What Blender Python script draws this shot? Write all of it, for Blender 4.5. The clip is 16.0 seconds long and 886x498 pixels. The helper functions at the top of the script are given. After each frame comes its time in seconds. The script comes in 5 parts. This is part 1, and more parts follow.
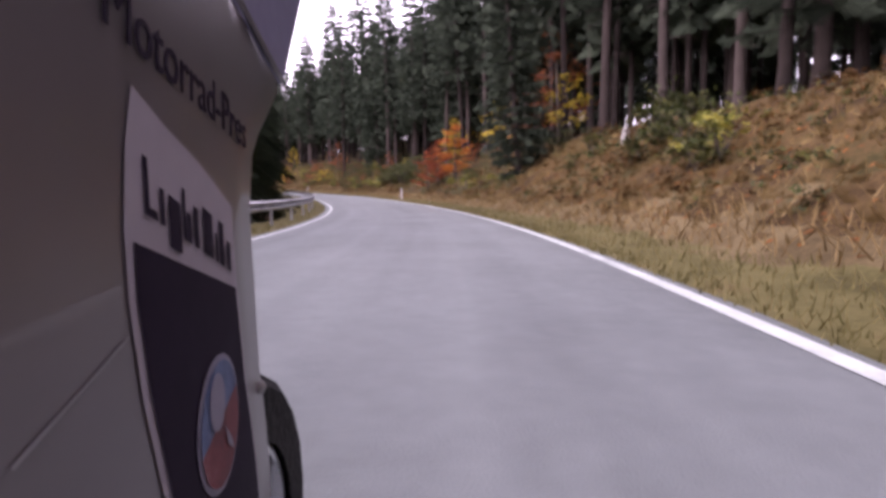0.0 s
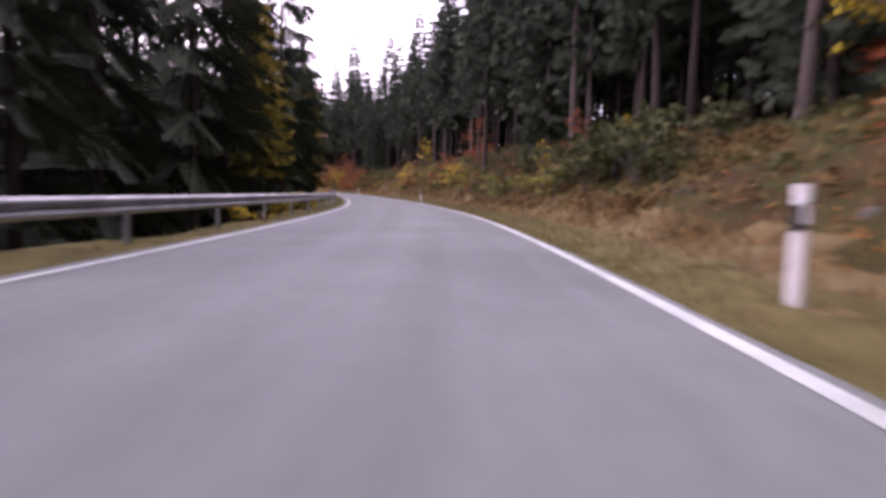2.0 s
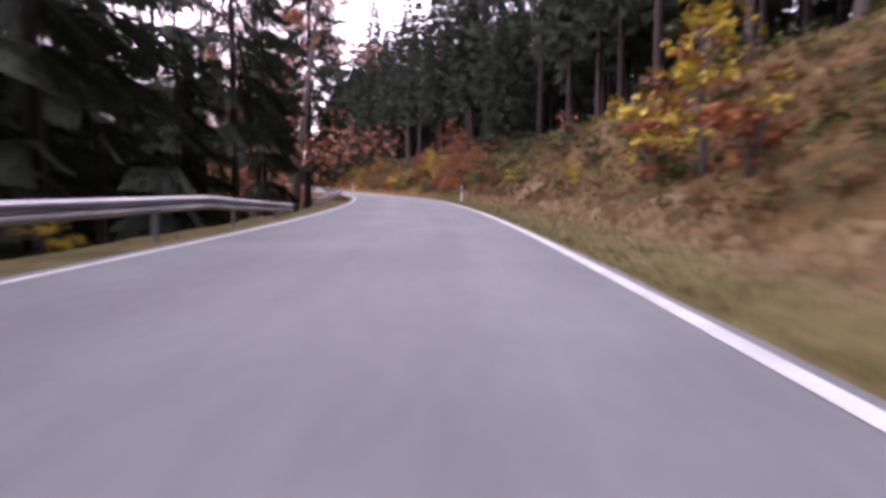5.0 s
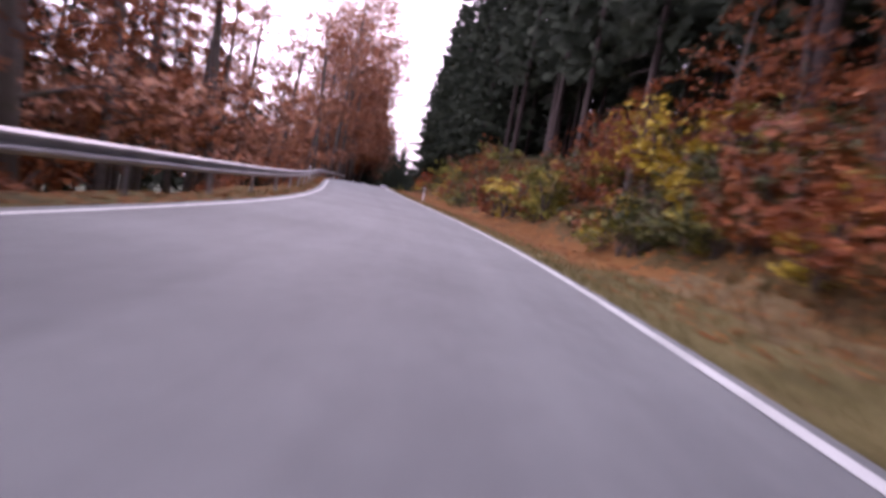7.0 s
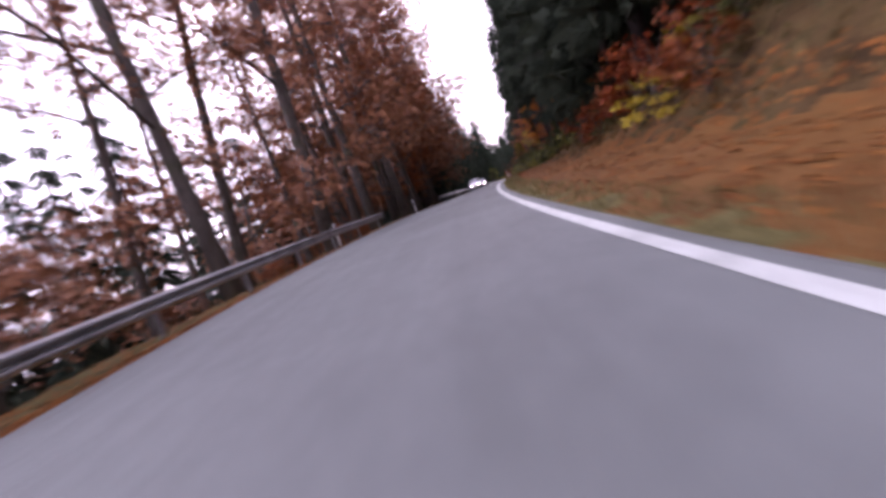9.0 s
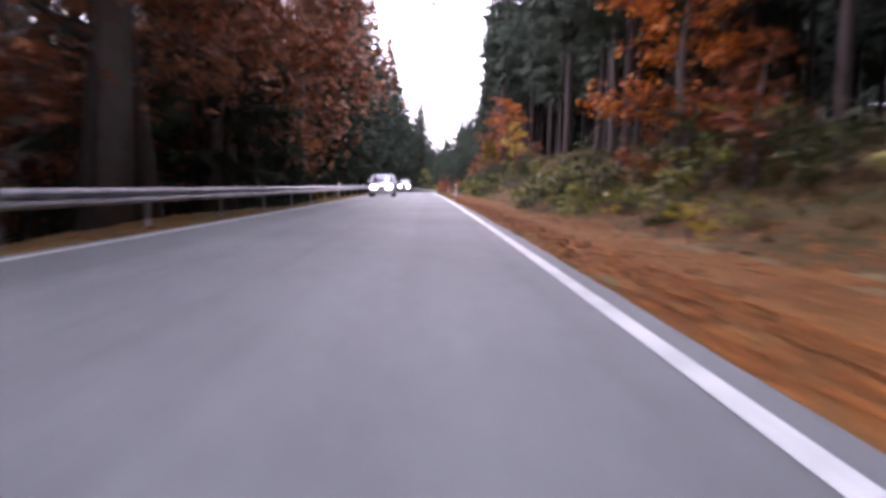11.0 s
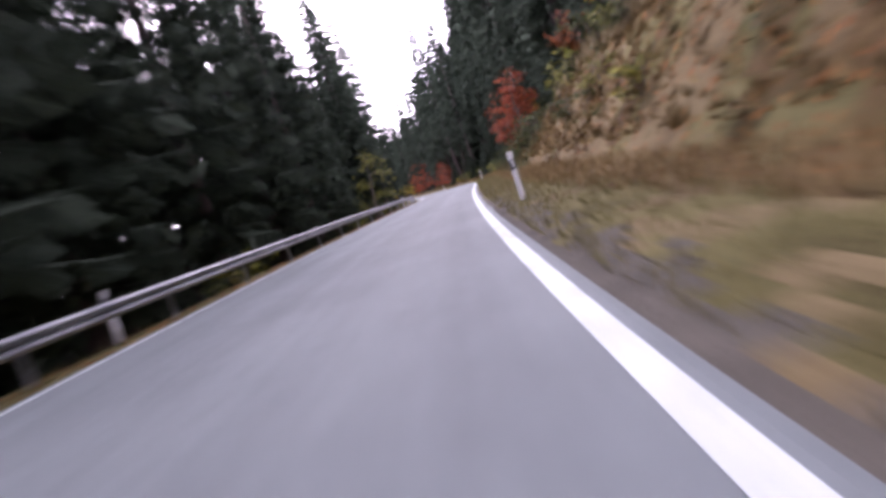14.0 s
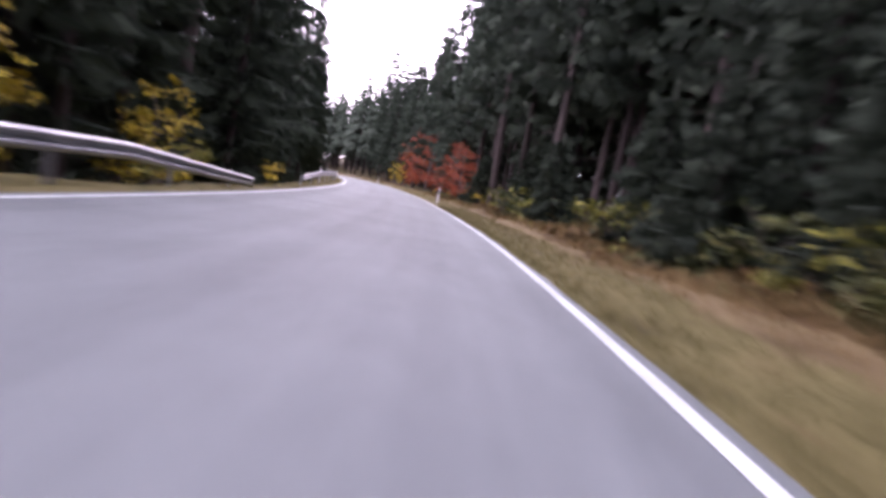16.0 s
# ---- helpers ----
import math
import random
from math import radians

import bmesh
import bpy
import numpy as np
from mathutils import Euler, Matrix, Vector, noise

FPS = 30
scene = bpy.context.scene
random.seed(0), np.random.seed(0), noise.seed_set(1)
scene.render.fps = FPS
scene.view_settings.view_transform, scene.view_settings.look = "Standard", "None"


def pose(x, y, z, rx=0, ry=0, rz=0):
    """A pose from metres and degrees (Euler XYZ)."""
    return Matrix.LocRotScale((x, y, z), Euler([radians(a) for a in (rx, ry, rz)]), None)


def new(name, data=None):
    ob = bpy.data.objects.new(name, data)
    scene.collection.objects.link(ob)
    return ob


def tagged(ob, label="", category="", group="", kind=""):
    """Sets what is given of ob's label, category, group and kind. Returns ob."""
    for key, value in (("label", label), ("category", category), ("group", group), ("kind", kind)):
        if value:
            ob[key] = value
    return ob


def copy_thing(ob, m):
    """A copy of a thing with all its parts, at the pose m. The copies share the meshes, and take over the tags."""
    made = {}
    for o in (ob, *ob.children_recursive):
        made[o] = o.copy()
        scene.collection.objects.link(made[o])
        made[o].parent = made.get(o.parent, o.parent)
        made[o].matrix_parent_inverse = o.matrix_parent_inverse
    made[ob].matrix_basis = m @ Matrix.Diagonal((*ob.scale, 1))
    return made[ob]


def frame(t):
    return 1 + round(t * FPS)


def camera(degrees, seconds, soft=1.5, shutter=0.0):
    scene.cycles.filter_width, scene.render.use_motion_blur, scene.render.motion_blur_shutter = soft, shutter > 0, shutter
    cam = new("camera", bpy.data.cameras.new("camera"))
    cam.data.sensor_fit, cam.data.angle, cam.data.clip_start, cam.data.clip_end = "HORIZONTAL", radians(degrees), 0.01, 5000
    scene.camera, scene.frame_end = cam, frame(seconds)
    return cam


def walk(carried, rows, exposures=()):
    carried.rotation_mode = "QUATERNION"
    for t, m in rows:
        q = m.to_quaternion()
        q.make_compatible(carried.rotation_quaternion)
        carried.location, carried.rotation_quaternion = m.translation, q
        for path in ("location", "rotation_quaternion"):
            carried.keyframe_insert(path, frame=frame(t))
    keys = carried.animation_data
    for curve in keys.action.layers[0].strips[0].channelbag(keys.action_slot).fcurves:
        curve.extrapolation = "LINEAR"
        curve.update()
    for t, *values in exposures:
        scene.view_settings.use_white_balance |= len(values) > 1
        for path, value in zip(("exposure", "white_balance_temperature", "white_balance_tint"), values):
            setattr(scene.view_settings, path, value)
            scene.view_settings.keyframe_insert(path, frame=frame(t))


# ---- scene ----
W = 5.82          # between the two edge lines


cam = camera(77.02, 16.0, soft=3.6, shutter=0.32)
walk(cam, [
    (0.0, pose(-1.921, 1.960, 0.887, 84.827, 0.949, 2.900)),
    (0.034, pose(-1.921, 1.960, 0.887, 84.827, 0.949, 2.900)),
    (0.1, pose(-1.865, 4.187, 0.908, 84.716, 0.407, 3.558)),
    (0.2, pose(-1.836, 6.413, 0.930, 84.604, -0.135, 4.216)),
    (0.5, pose(-2.224, 13.108, 0.984, 84.883, -3.700, 6.164)),
    (1.0, pose(-3.503, 24.299, 1.095, 85.402, -8.081, 11.049)),
    (1.5, pose(-6.089, 35.282, 1.316, 85.707, -8.352, 15.924)),
    (2.0, pose(-9.262, 45.518, 1.586, 85.977, -1.133, 19.737)),
    (2.5, pose(-12.973, 55.285, 1.892, 86.218, 0.894, 22.247)),
    (3.0, pose(-16.992, 65.082, 2.191, 85.889, 1.006, 24.832)),
    (3.5, pose(-21.601, 75.146, 2.490, 85.549, 1.406, 27.241)),
    (3.7, pose(-23.614, 79.182, 2.643, 85.572, 2.301, 28.139)),
    (4.0, pose(-26.841, 85.186, 2.871, 85.777, 2.105, 29.847)),
    (4.3, pose(-30.230, 91.173, 3.107, 85.854, 1.598, 31.255)),
    (4.6, pose(-33.748, 97.152, 3.343, 85.900, 0.904, 32.443)),
    (4.9, pose(-37.384, 103.113, 3.577, 85.928, 0.148, 33.688)),
    (5.2, pose(-41.150, 109.037, 3.815, 86.072, -0.547, 35.167)),
    (5.5, pose(-45.077, 114.892, 4.066, 86.236, -1.055, 37.025)),
    (5.8, pose(-49.195, 120.656, 4.333, 86.435, -1.252, 39.006)),
    (6.0, pose(-52.171, 124.350, 4.547, 86.561, -2.527, 40.016)),
    (6.5, pose(-59.620, 133.120, 5.000, 86.600, -6.724, 42.685)),
    (7.0, pose(-67.460, 141.478, 5.467, 86.994, -10.412, 46.227)),
    (7.5, pose(-76.115, 149.822, 5.946, 86.477, -6.985, 51.027)),
    (8.0, pose(-86.191, 157.784, 6.503, 86.524, 0.487, 55.776)),
    (8.5, pose(-97.407, 165.296, 7.248, 86.332, 16.216, 58.369)),
    (8.7, pose(-101.928, 168.009, 7.561, 86.326, 21.350, 57.969)),
    (9.0, pose(-108.369, 172.130, 8.018, 86.272, 20.065, 56.739)),
    (9.3, pose(-114.430, 176.220, 8.411, 86.005, 16.750, 54.696)),
    (9.6, pose(-120.170, 180.403, 8.745, 85.707, 12.221, 52.357)),
    (9.9, pose(-125.682, 184.755, 9.024, 85.402, 7.292, 50.064)),
    (10.2, pose(-131.075, 189.321, 9.257, 85.072, 2.771, 48.328)),
    (10.5, pose(-136.500, 194.119, 9.449, 84.784, -0.532, 47.322)),
    (10.8, pose(-142.128, 199.149, 9.612, 84.539, -1.812, 47.236)),
    (11.0, pose(-146.016, 202.596, 9.716, 84.701, -0.822, 48.512)),
    (11.5, pose(-156.061, 211.298, 10.001, 85.247, 5.391, 50.299)),
    (12.0, pose(-166.510, 219.989, 10.275, 85.201, 7.111, 50.698)),
    (12.5, pose(-176.854, 228.694, 10.560, 84.448, 12.820, 51.896)),
    (13.0, pose(-187.689, 237.361, 10.821, 84.164, 18.589, 50.128)),
    (13.5, pose(-198.581, 246.981, 11.106, 84.102, 20.264, 48.588)),
    (14.0, pose(-209.590, 257.268, 11.294, 83.795, 18.576, 45.957)),
    (14.5, pose(-220.529, 268.199, 11.461, 83.652, 15.301, 44.322)),
    (15.0, pose(-231.418, 279.601, 11.591, 84.058, 11.151, 43.170)),
    (15.5, pose(-242.261, 291.250, 11.679, 84.250, -2.025, 44.055)),
    (16.0, pose(-253.713, 302.525, 11.711, 84.312, -10.330, 47.920)),
], exposures=[(0.0, 1.62, 6450, 40), (0.5, 1.60, 6450, 42), (1.0, 1.56, 6400, 42), (2.0, 1.34, 6400, 44), (2.5, 1.44, 6450, 45), (3.5, 1.58, 6450, 44), (6.0, 1.35, 6200, 47), (7.0, 1.15, 6200, 48), (7.5, 1.14, 6200, 47), (8.0, 1.08, 6200, 47), (8.7, 1.10, 6150, 43), (11.0, 2.45, 6000, 37), (11.5, 2.62, 5900, 29), (12.0, 2.52, 5950, 32), (12.5, 2.18, 5950, 34), (13.0, 2.0, 6000, 36), (14.0, 1.98, 6000, 36), (15.0, 2.0, 6000, 36), (16.0, 2.06, 6050, 40)])

# ---- light: an overcast autumn day ----
world = bpy.data.worlds.new("overcast_sky")
scene.world = world
world.use_nodes = True
wn, wl = world.node_tree.nodes, world.node_tree.links
sky = wn.new("ShaderNodeTexSky")
sky.sky_type, sky.sun_disc = "NISHITA", False
sky.sun_elevation, sky.sun_rotation = radians(38), radians(-60)
sky.dust_density, sky.air_density = 4.0, 1.0
cloud = wn.new("ShaderNodeMix")
cloud.data_type = "RGBA"
cloud.inputs["Factor"].default_value = 0.72
cloud.inputs["B"].default_value = (12.0, 11.7, 12.6, 1)
wl.new(sky.outputs["Color"], cloud.inputs["A"])
back = wn["Background"]
back.inputs["Strength"].default_value = 0.13
wl.new(cloud.outputs["Result"], back.inputs["Color"])
sun = new("sun", bpy.data.lights.new("sun", "SUN"))
sun.data.energy, sun.data.angle, sun.data.color = 0.9, radians(25), (1.0, 0.97, 0.93)
sun.matrix_world = pose(0, 0, 60, 50, 0, -60)

# ---- the road's line: bends (1/km) and slope (%) every 12 m ----
BEND = [1.51927, 3.64787, 5.74952, 7.68691, 7.66266, 6.32744, 4.18005, 4.59622, 4.71277, 3.66226, 2.15503, 2.41889, 4.10751, 4.3404, 4.11889,
        7.49942, 8.30418, 5.97152, 2.42196, -1.7046, -5.24335, -5.69067, -2.50409, 1.77005, 1.8316, 0.21726, 0.50906, 0.83047, -0.86953,
        -4.29724, -2.64649, -2.85187, -1.68638, -1.50353, 0.6587, 4.55837, 6.71538, 4.19786, 2.13723, 2.25037, 3.05737, 3.67843, 3.87671,
        3.63106, 3.10517, 2.46969, 1.83667, 1.2713, 0.80398, 0.44096, 0.17329, -0.01634, -0.14847, -0.24336, -0.31846, -0.38661]
GRADE = [1.0144, 0.9694, 0.8658, 0.7213, 1.7879, 2.2209, 3.0693, 2.895, 2.7116, 3.3873, 3.4173, 3.302, 3.5572, 3.9496, 4.2008, 4.1072, 3.7182,
        4.6999, 5.5227, 6.1979, 5.1533, 3.931, 2.7393, 1.9609, 1.945, 2.1131, 2.092, 2.2471, 1.8382, 1.6632, 1.2569, 1.0691, 0.8116, 0.6638,
        0.4084, 0.3657, 0.1041, 0.3139, 0.5878, 0.7044, 0.8522, 1.017, 1.0227, 0.8667, 0.6423, 0.4219, 0.2408, 0.1098, 0.0258, -0.0206,
        -0.0405, -0.0437, -0.0378, -0.0277, -0.0161, -0.0043]
S0, S1 = -20.0, 640.0
sg = np.arange(S0, S1, 1.0)
knots = S0 + 12.0 * np.arange(len(BEND))
turn = np.cumsum(np.interp(sg, knots, BEND)) / 1000
turn -= turn[20]
line_x, line_y, line_z = np.cumsum(-np.sin(turn)), np.cumsum(np.cos(turn)), np.cumsum(np.interp(sg, knots, GRADE)) / 100
line_x, line_y, line_z = line_x - line_x[20], line_y - line_y[20], line_z - line_z[20]


def at(s, o, z=0.0):
    """World points at arc s along the right edge line, o metres to its right, z above the road."""
    s, o, z = np.broadcast_arrays(np.asarray(s, float), np.asarray(o, float), np.asarray(z, float))
    inside = np.clip(s, S0, S1 - 1.01)
    t = np.interp(inside, sg, turn)
    beyond = s - inside
    x = np.interp(inside, sg, line_x) - np.sin(t) * beyond + np.cos(t) * o
    y = np.interp(inside, sg, line_y) + np.cos(t) * beyond + np.sin(t) * o
    return np.stack([x, y, np.interp(inside, sg, line_z) + z], -1)


def heading(s):
    return math.degrees(float(np.interp(s, sg, turn)))


# bank beside the road: arc, its foot, its crest, its height, rise behind the crest
BANK = np.array([(-60, 2.0, 9.0, 3.5, .1), (20, 2.0, 9.0, 3.7, .12), (50, 2.2, 9.0, 4.1, .15), (62, 2.3, 9.0, 3.3, .14), (85, 2.4, 9.0, 3.9, .2), (105, 2.4, 9.0, 4.5, .25), (125, 2.4, 8.6, 5.2, .28),
                 (152, 2.4, 8.0, 4.4, .2), (175, 2.5, 8.2, 4.4, .2), (197, 2.6, 8.5, 4.1, .2), (212, 3.0, 8.5, 4.9, .2), (232, 3.2, 9.0, 3.6, .12), (255, 3.2, 9.0, 1.6, .06),
                 (280, 3.0, 9.0, 2.0, .08), (298, 2.8, 7.5, 3.0, .15), (320, 3.0, 7.0, 3.3, .14), (345, 3.2, 6.8, 4.2, .12), (368, 3.0, 6.6, 4.45, .12),
                 (385, 2.6, 6.8, 3.25, .14), (400, 2.2, 7.0, 1.6, .1), (418, 2.0, 7.0, .6, .06), (480, 1.8, 7.0, .8, .1), (640, 1.8, 9.0, 2.0, .2)])


def rough(x, y, size):
    return noise.noise(Vector((x / size, y / size, 3.7)))


def rise(s, o):
    """Height of the ground over the road at arc s and o metres right of the edge line."""
    foot, crest, high, slope = (float(np.interp(s, BANK[:, 0], BANK[:, k])) for k in (1, 2, 3, 4))
    w = float(np.clip((abs(o + W / 2) - W / 2 - 1.1) / 1.6, 0, 1))
    bump = w * (.3 if 322 < s < 396 else .8) * (0.5 * rough(s, o, 5.0) * min(1, max(.2, (abs(o) - 1) / 5)) + 0.16 * rough(s, o, 1.3) + .02 * rough(s, o, .5))
    if o >= -W:
        z = -0.02 + 0.03 * max(0, min(o, foot) - 0.4)
        if o > foot:
            q = min(1, (o - foot) / (crest - foot))
            z += high * (0.72 * q + 0.28 * q * q * (3 - 2 * q)) if o < crest else high + slope * min(o - crest, 40)
        return z + bump
    q = -W - o
    z = -0.02 - 0.02 * q
    if q > 1.6:
        z -= 0.42 * min(q - 1.6, 14) + 0.1 * max(0, q - 15.6)
    return z + bump


def spot(s, o, lift=0.0):
    return Vector(at(s, o, rise(s, o) + lift))


# ---- materials ----
def mat(name, colours, rough_=0.8, size=1.0, metal=0.0, bump=0.0, bump_size=None, per=None, coat=0.0, gloss=None, sprig=0.0, frond=False, tuft=0):
    """Two scales of noise pick among the colours; per: 'island' or 'object' adds a random shade to each piece."""
    m = bpy.data.materials.new(name)
    m.use_nodes = True
    n, l = m.node_tree.nodes, m.node_tree.links
    b = n["Principled BSDF"]
    geo = n.new("ShaderNodeTexCoord")
    big, fine = n.new("ShaderNodeTexNoise"), n.new("ShaderNodeTexNoise")
    big.inputs["Scale"].default_value, big.inputs["Detail"].default_value = 1 / size, 5
    fine.inputs["Scale"].default_value, fine.inputs["Detail"].default_value = 14 / size, 4
    for t in (big, fine):
        l.new(geo.outputs["Object"], t.inputs["Vector"])
    mix = n.new("ShaderNodeMath")
    mix.operation = "MULTIPLY_ADD"
    mix.inputs[1].default_value = 0.35
    l.new(fine.outputs["Fac"], mix.inputs[0])
    half = n.new("ShaderNodeMath")
    half.operation = "MULTIPLY"
    half.inputs[1].default_value = 0.65
    l.new(big.outputs["Fac"], half.inputs[0])
    l.new(half.outputs[0], mix.inputs[2])
    fac = mix.outputs[0]
    if per:
        info = n.new("ShaderNodeNewGeometry" if per == "island" else "ShaderNodeObjectInfo")
        rnd = info.outputs["Random Per Island" if per == "island" else "Random"]
        add = n.new("ShaderNodeMath")
        add.operation = "MULTIPLY_ADD"
        add.inputs[1].default_value = 0.75
        l.new(rnd, add.inputs[0])
        sc = n.new("ShaderNodeMath")
        sc.operation = "MULTIPLY_ADD"
        sc.inputs[1].default_value, sc.inputs[2].default_value = 0.6, -0.18
        l.new(fac, sc.inputs[0])
        l.new(sc.outputs[0], add.inputs[2])
        fac = add.outputs[0]
    ramp = n.new("ShaderNodeValToRGB")
    e = ramp.color_ramp.elements
    while len(e) < len(colours):
        e.new(0.5)
    lo, hi = (0.1, 0.9) if per else (0.33, 0.67)
    for k, c in enumerate(colours):
        e[k].position = lo + (hi - lo) * k / max(1, len(colours) - 1)
        e[k].color = (*c, 1)
    l.new(fac, ramp.inputs["Fac"])
    l.new(ramp.outputs["Color"], b.inputs["Base Color"])
    b.inputs["Roughness"].default_value, b.inputs["Metallic"].default_value = rough_, metal
    b.inputs["Coat Weight"].default_value = coat
    b.inputs["Specular IOR Level"].default_value = gloss if gloss is not None else (.12 if rough_ > .7 else .25 if rough_ > .55 else .5)
    if sprig:
        # each blade is a twig's spray of small leaves
        cells, cut = n.new("ShaderNodeTexVoronoi"), n.new("ShaderNodeMath")
        cells.inputs["Scale"].default_value = 1 / sprig
        cut.operation, cut.inputs[1].default_value = "LESS_THAN", .52
        l.new(geo.outputs["Object"], cells.inputs["Vector"])
        l.new(cells.outputs["Distance"], cut.inputs[0])
        l.new(cut.outputs[0], b.inputs["Alpha"])
        split, shade = n.new("ShaderNodeSeparateColor"), n.new("ShaderNodeMath")
        l.new(cells.outputs["Color"], split.inputs[0])
        shade.operation, shade.inputs[1].default_value = "MULTIPLY_ADD", .4
        low = n.new("ShaderNodeMath")
        low.operation, low.inputs[1].default_value = "SUBTRACT", .2
        l.new(fac, low.inputs[0])
        l.new(split.outputs[0], shade.inputs[0])
        l.new(low.outputs[0], shade.inputs[2])
        l.new(shade.outputs[0], ramp.inputs["Fac"])
    if frond or tuft:
        uv_, sep = n.new("ShaderNodeUVMap"), n.new("ShaderNodeSeparateXYZ")
        l.new(uv_.outputs[0], sep.inputs[0])

        def step(op, a, c, d=None):
            q = n.new("ShaderNodeMath")
            q.operation = op
            for k, w in enumerate((a, c, d)):
                if isinstance(w, (int, float)):
                    q.inputs[k].default_value = w
                elif w is not None:
                    l.new(w, q.inputs[k])
            return q.outputs[0]
    if tuft:
        # blades that taper to tips of uneven height, by the tuft's UV (across, up)
        place = step("MULTIPLY", sep.outputs[0], float(tuft))
        own = n.new("ShaderNodeTexWhiteNoise")
        own.noise_dimensions = "2D"
        pair = n.new("ShaderNodeCombineXYZ")
        l.new(step("FLOOR", place, 0), pair.inputs[0])
        l.new(rnd, pair.inputs[1])
        l.new(pair.outputs[0], own.inputs["Vector"])
        tall = step("MULTIPLY_ADD", own.outputs["Value"], .7, .3)
        left = step("MULTIPLY_ADD", step("DIVIDE", sep.outputs[1], tall), -.46, .46)
        mid = step("ABSOLUTE", step("SUBTRACT", step("FRACT", place, 0), .5), 0)
        l.new(step("LESS_THAN", mid, left), b.inputs["Alpha"])
        l.new(step("MULTIPLY_ADD", own.outputs["Value"], .3, step("MULTIPLY", fac, .75)), ramp.inputs["Fac"])
    if frond:
        # side twigs with gaps between them along a spray, by its UV (along, across)
        off = step("ABSOLUTE", step("SUBTRACT", sep.outputs[1], .5), 0)
        barb = step("FRACT", step("MULTIPLY_ADD", step("MULTIPLY_ADD", off, -.7, sep.outputs[0]), 9.0, step("MULTIPLY", fine.outputs["Fac"], 1.6)), 0)
        keep = step("LESS_THAN", barb, .58)
        l.new(step("MAXIMUM", keep, step("LESS_THAN", off, .06)), b.inputs["Alpha"])
    if bump:
        bn, bt = n.new("ShaderNodeBump"), n.new("ShaderNodeTexNoise")
        bt.inputs["Scale"].default_value, bt.inputs["Detail"].default_value = 1 / (bump_size or size / 14), 3
        l.new(geo.outputs["Object"], bt.inputs["Vector"])
        bn.inputs["Strength"].default_value = bump
        bn.inputs["Distance"].default_value = 0.03
        l.new(bt.outputs["Fac"], bn.inputs["Height"])
        l.new(bn.outputs["Normal"], b.inputs["Normal"])
    return m


ASPHALT = mat("asphalt", [(.107, .123, .118), (.131, .150, .145), (.156, .178, .172)], .75, 2.5, bump=.35, bump_size=.012, gloss=.3)


def wear_along(m):
    """Lengthwise wheel tracks and patches: noise drawn out along the road by its UV (across, along)."""
    n, l = m.node_tree.nodes, m.node_tree.links
    uv, mp, tx = n.new("ShaderNodeUVMap"), n.new("ShaderNodeMapping"), n.new("ShaderNodeTexNoise")
    mp.inputs["Scale"].default_value = (1.3, .022, 1)
    tx.inputs["Scale"].default_value, tx.inputs["Detail"].default_value = 1.0, 3
    l.new(uv.outputs[0], mp.inputs[0])
    l.new(mp.outputs[0], tx.inputs["Vector"])
    ramp = next(x for x in n if x.type == "VALTORGB")
    old = ramp.inputs["Fac"].links[0].from_socket
    add = n.new("ShaderNodeMath")
    add.operation = "MULTIPLY_ADD"
    add.inputs[1].default_value = .6
    half = n.new("ShaderNodeMath")
    half.operation = "SUBTRACT"
    half.inputs[1].default_value = .3
    l.new(tx.outputs["Fac"], add.inputs[0])
    l.new(old, half.inputs[0])
    l.new(half.outputs[0], add.inputs[2])
    l.new(add.outputs[0], ramp.inputs["Fac"])


wear_along(ASPHALT)
LINE = mat("road_paint", [(.30, .33, .31), (.455, .50, .47), (.535, .585, .55)], .6, .5, bump=.2, bump_size=.02)
EARTH = mat("forest_floor", [(.014, .009, .004), (.042, .026, .010), (.086, .055, .021), (.042, .036, .011), (.022, .021, .006)], .95, 1.7, bump=.4, bump_size=.09)
TURF = mat("verge_turf", [(.044, .036, .013), (.081, .073, .026), (.118, .104, .041), (.094, .066, .028)], .95, .9, bump=.18, bump_size=.06)
LEAFY = mat("leaf_littered_soil", [(.085, .040, .0125), (.116, .0555, .0165), (.150, .074, .0215), (.096, .056, .0185)], .95, 1.2, bump=.1, bump_size=.06)
TAN = mat("bleached_turf", [(.062, .045, .02), (.102, .076, .035), (.146, .113, .056), (.075, .062, .024)], .95, 1.1, bump=.2, bump_size=.06)
MOSSY = mat("mossy_slope", [(.022, .016, .005), (.045, .033, .008), (.07, .05, .013), (.038, .035, .007)], .95, 1.0, bump=.25, bump_size=.06)
GRAVEL = mat("gravel_shoulder", [(.05, .046, .037), (.078, .071, .056), (.108, .098, .077)], .95, .5, bump=.8, bump_size=.03)
DUFF = mat("needle_duff", [(.022, .014, .007), (.045, .026, .01), (.03, .034, .01), (.065, .034, .012)], .95, 2.0, bump=.5, bump_size=.08)
NEEDLES = mat("spruce_needles", [(.019, .026, .018), (.036, .048, .032), (.058, .075, .050)], .8, 1.5, per="island", frond=True, gloss=.06)
BARK = mat("spruce_bark", [(.022, .017, .015), (.048, .037, .033), (.092, .075, .067)], .9, .35, bump=.9, bump_size=.05, per="object")
BEECH_BARK = mat("smooth_bark", [(.065, .056, .048), (.115, .1, .088), (.075, .08, .046)], .85, .4, bump=.5, bump_size=.04)
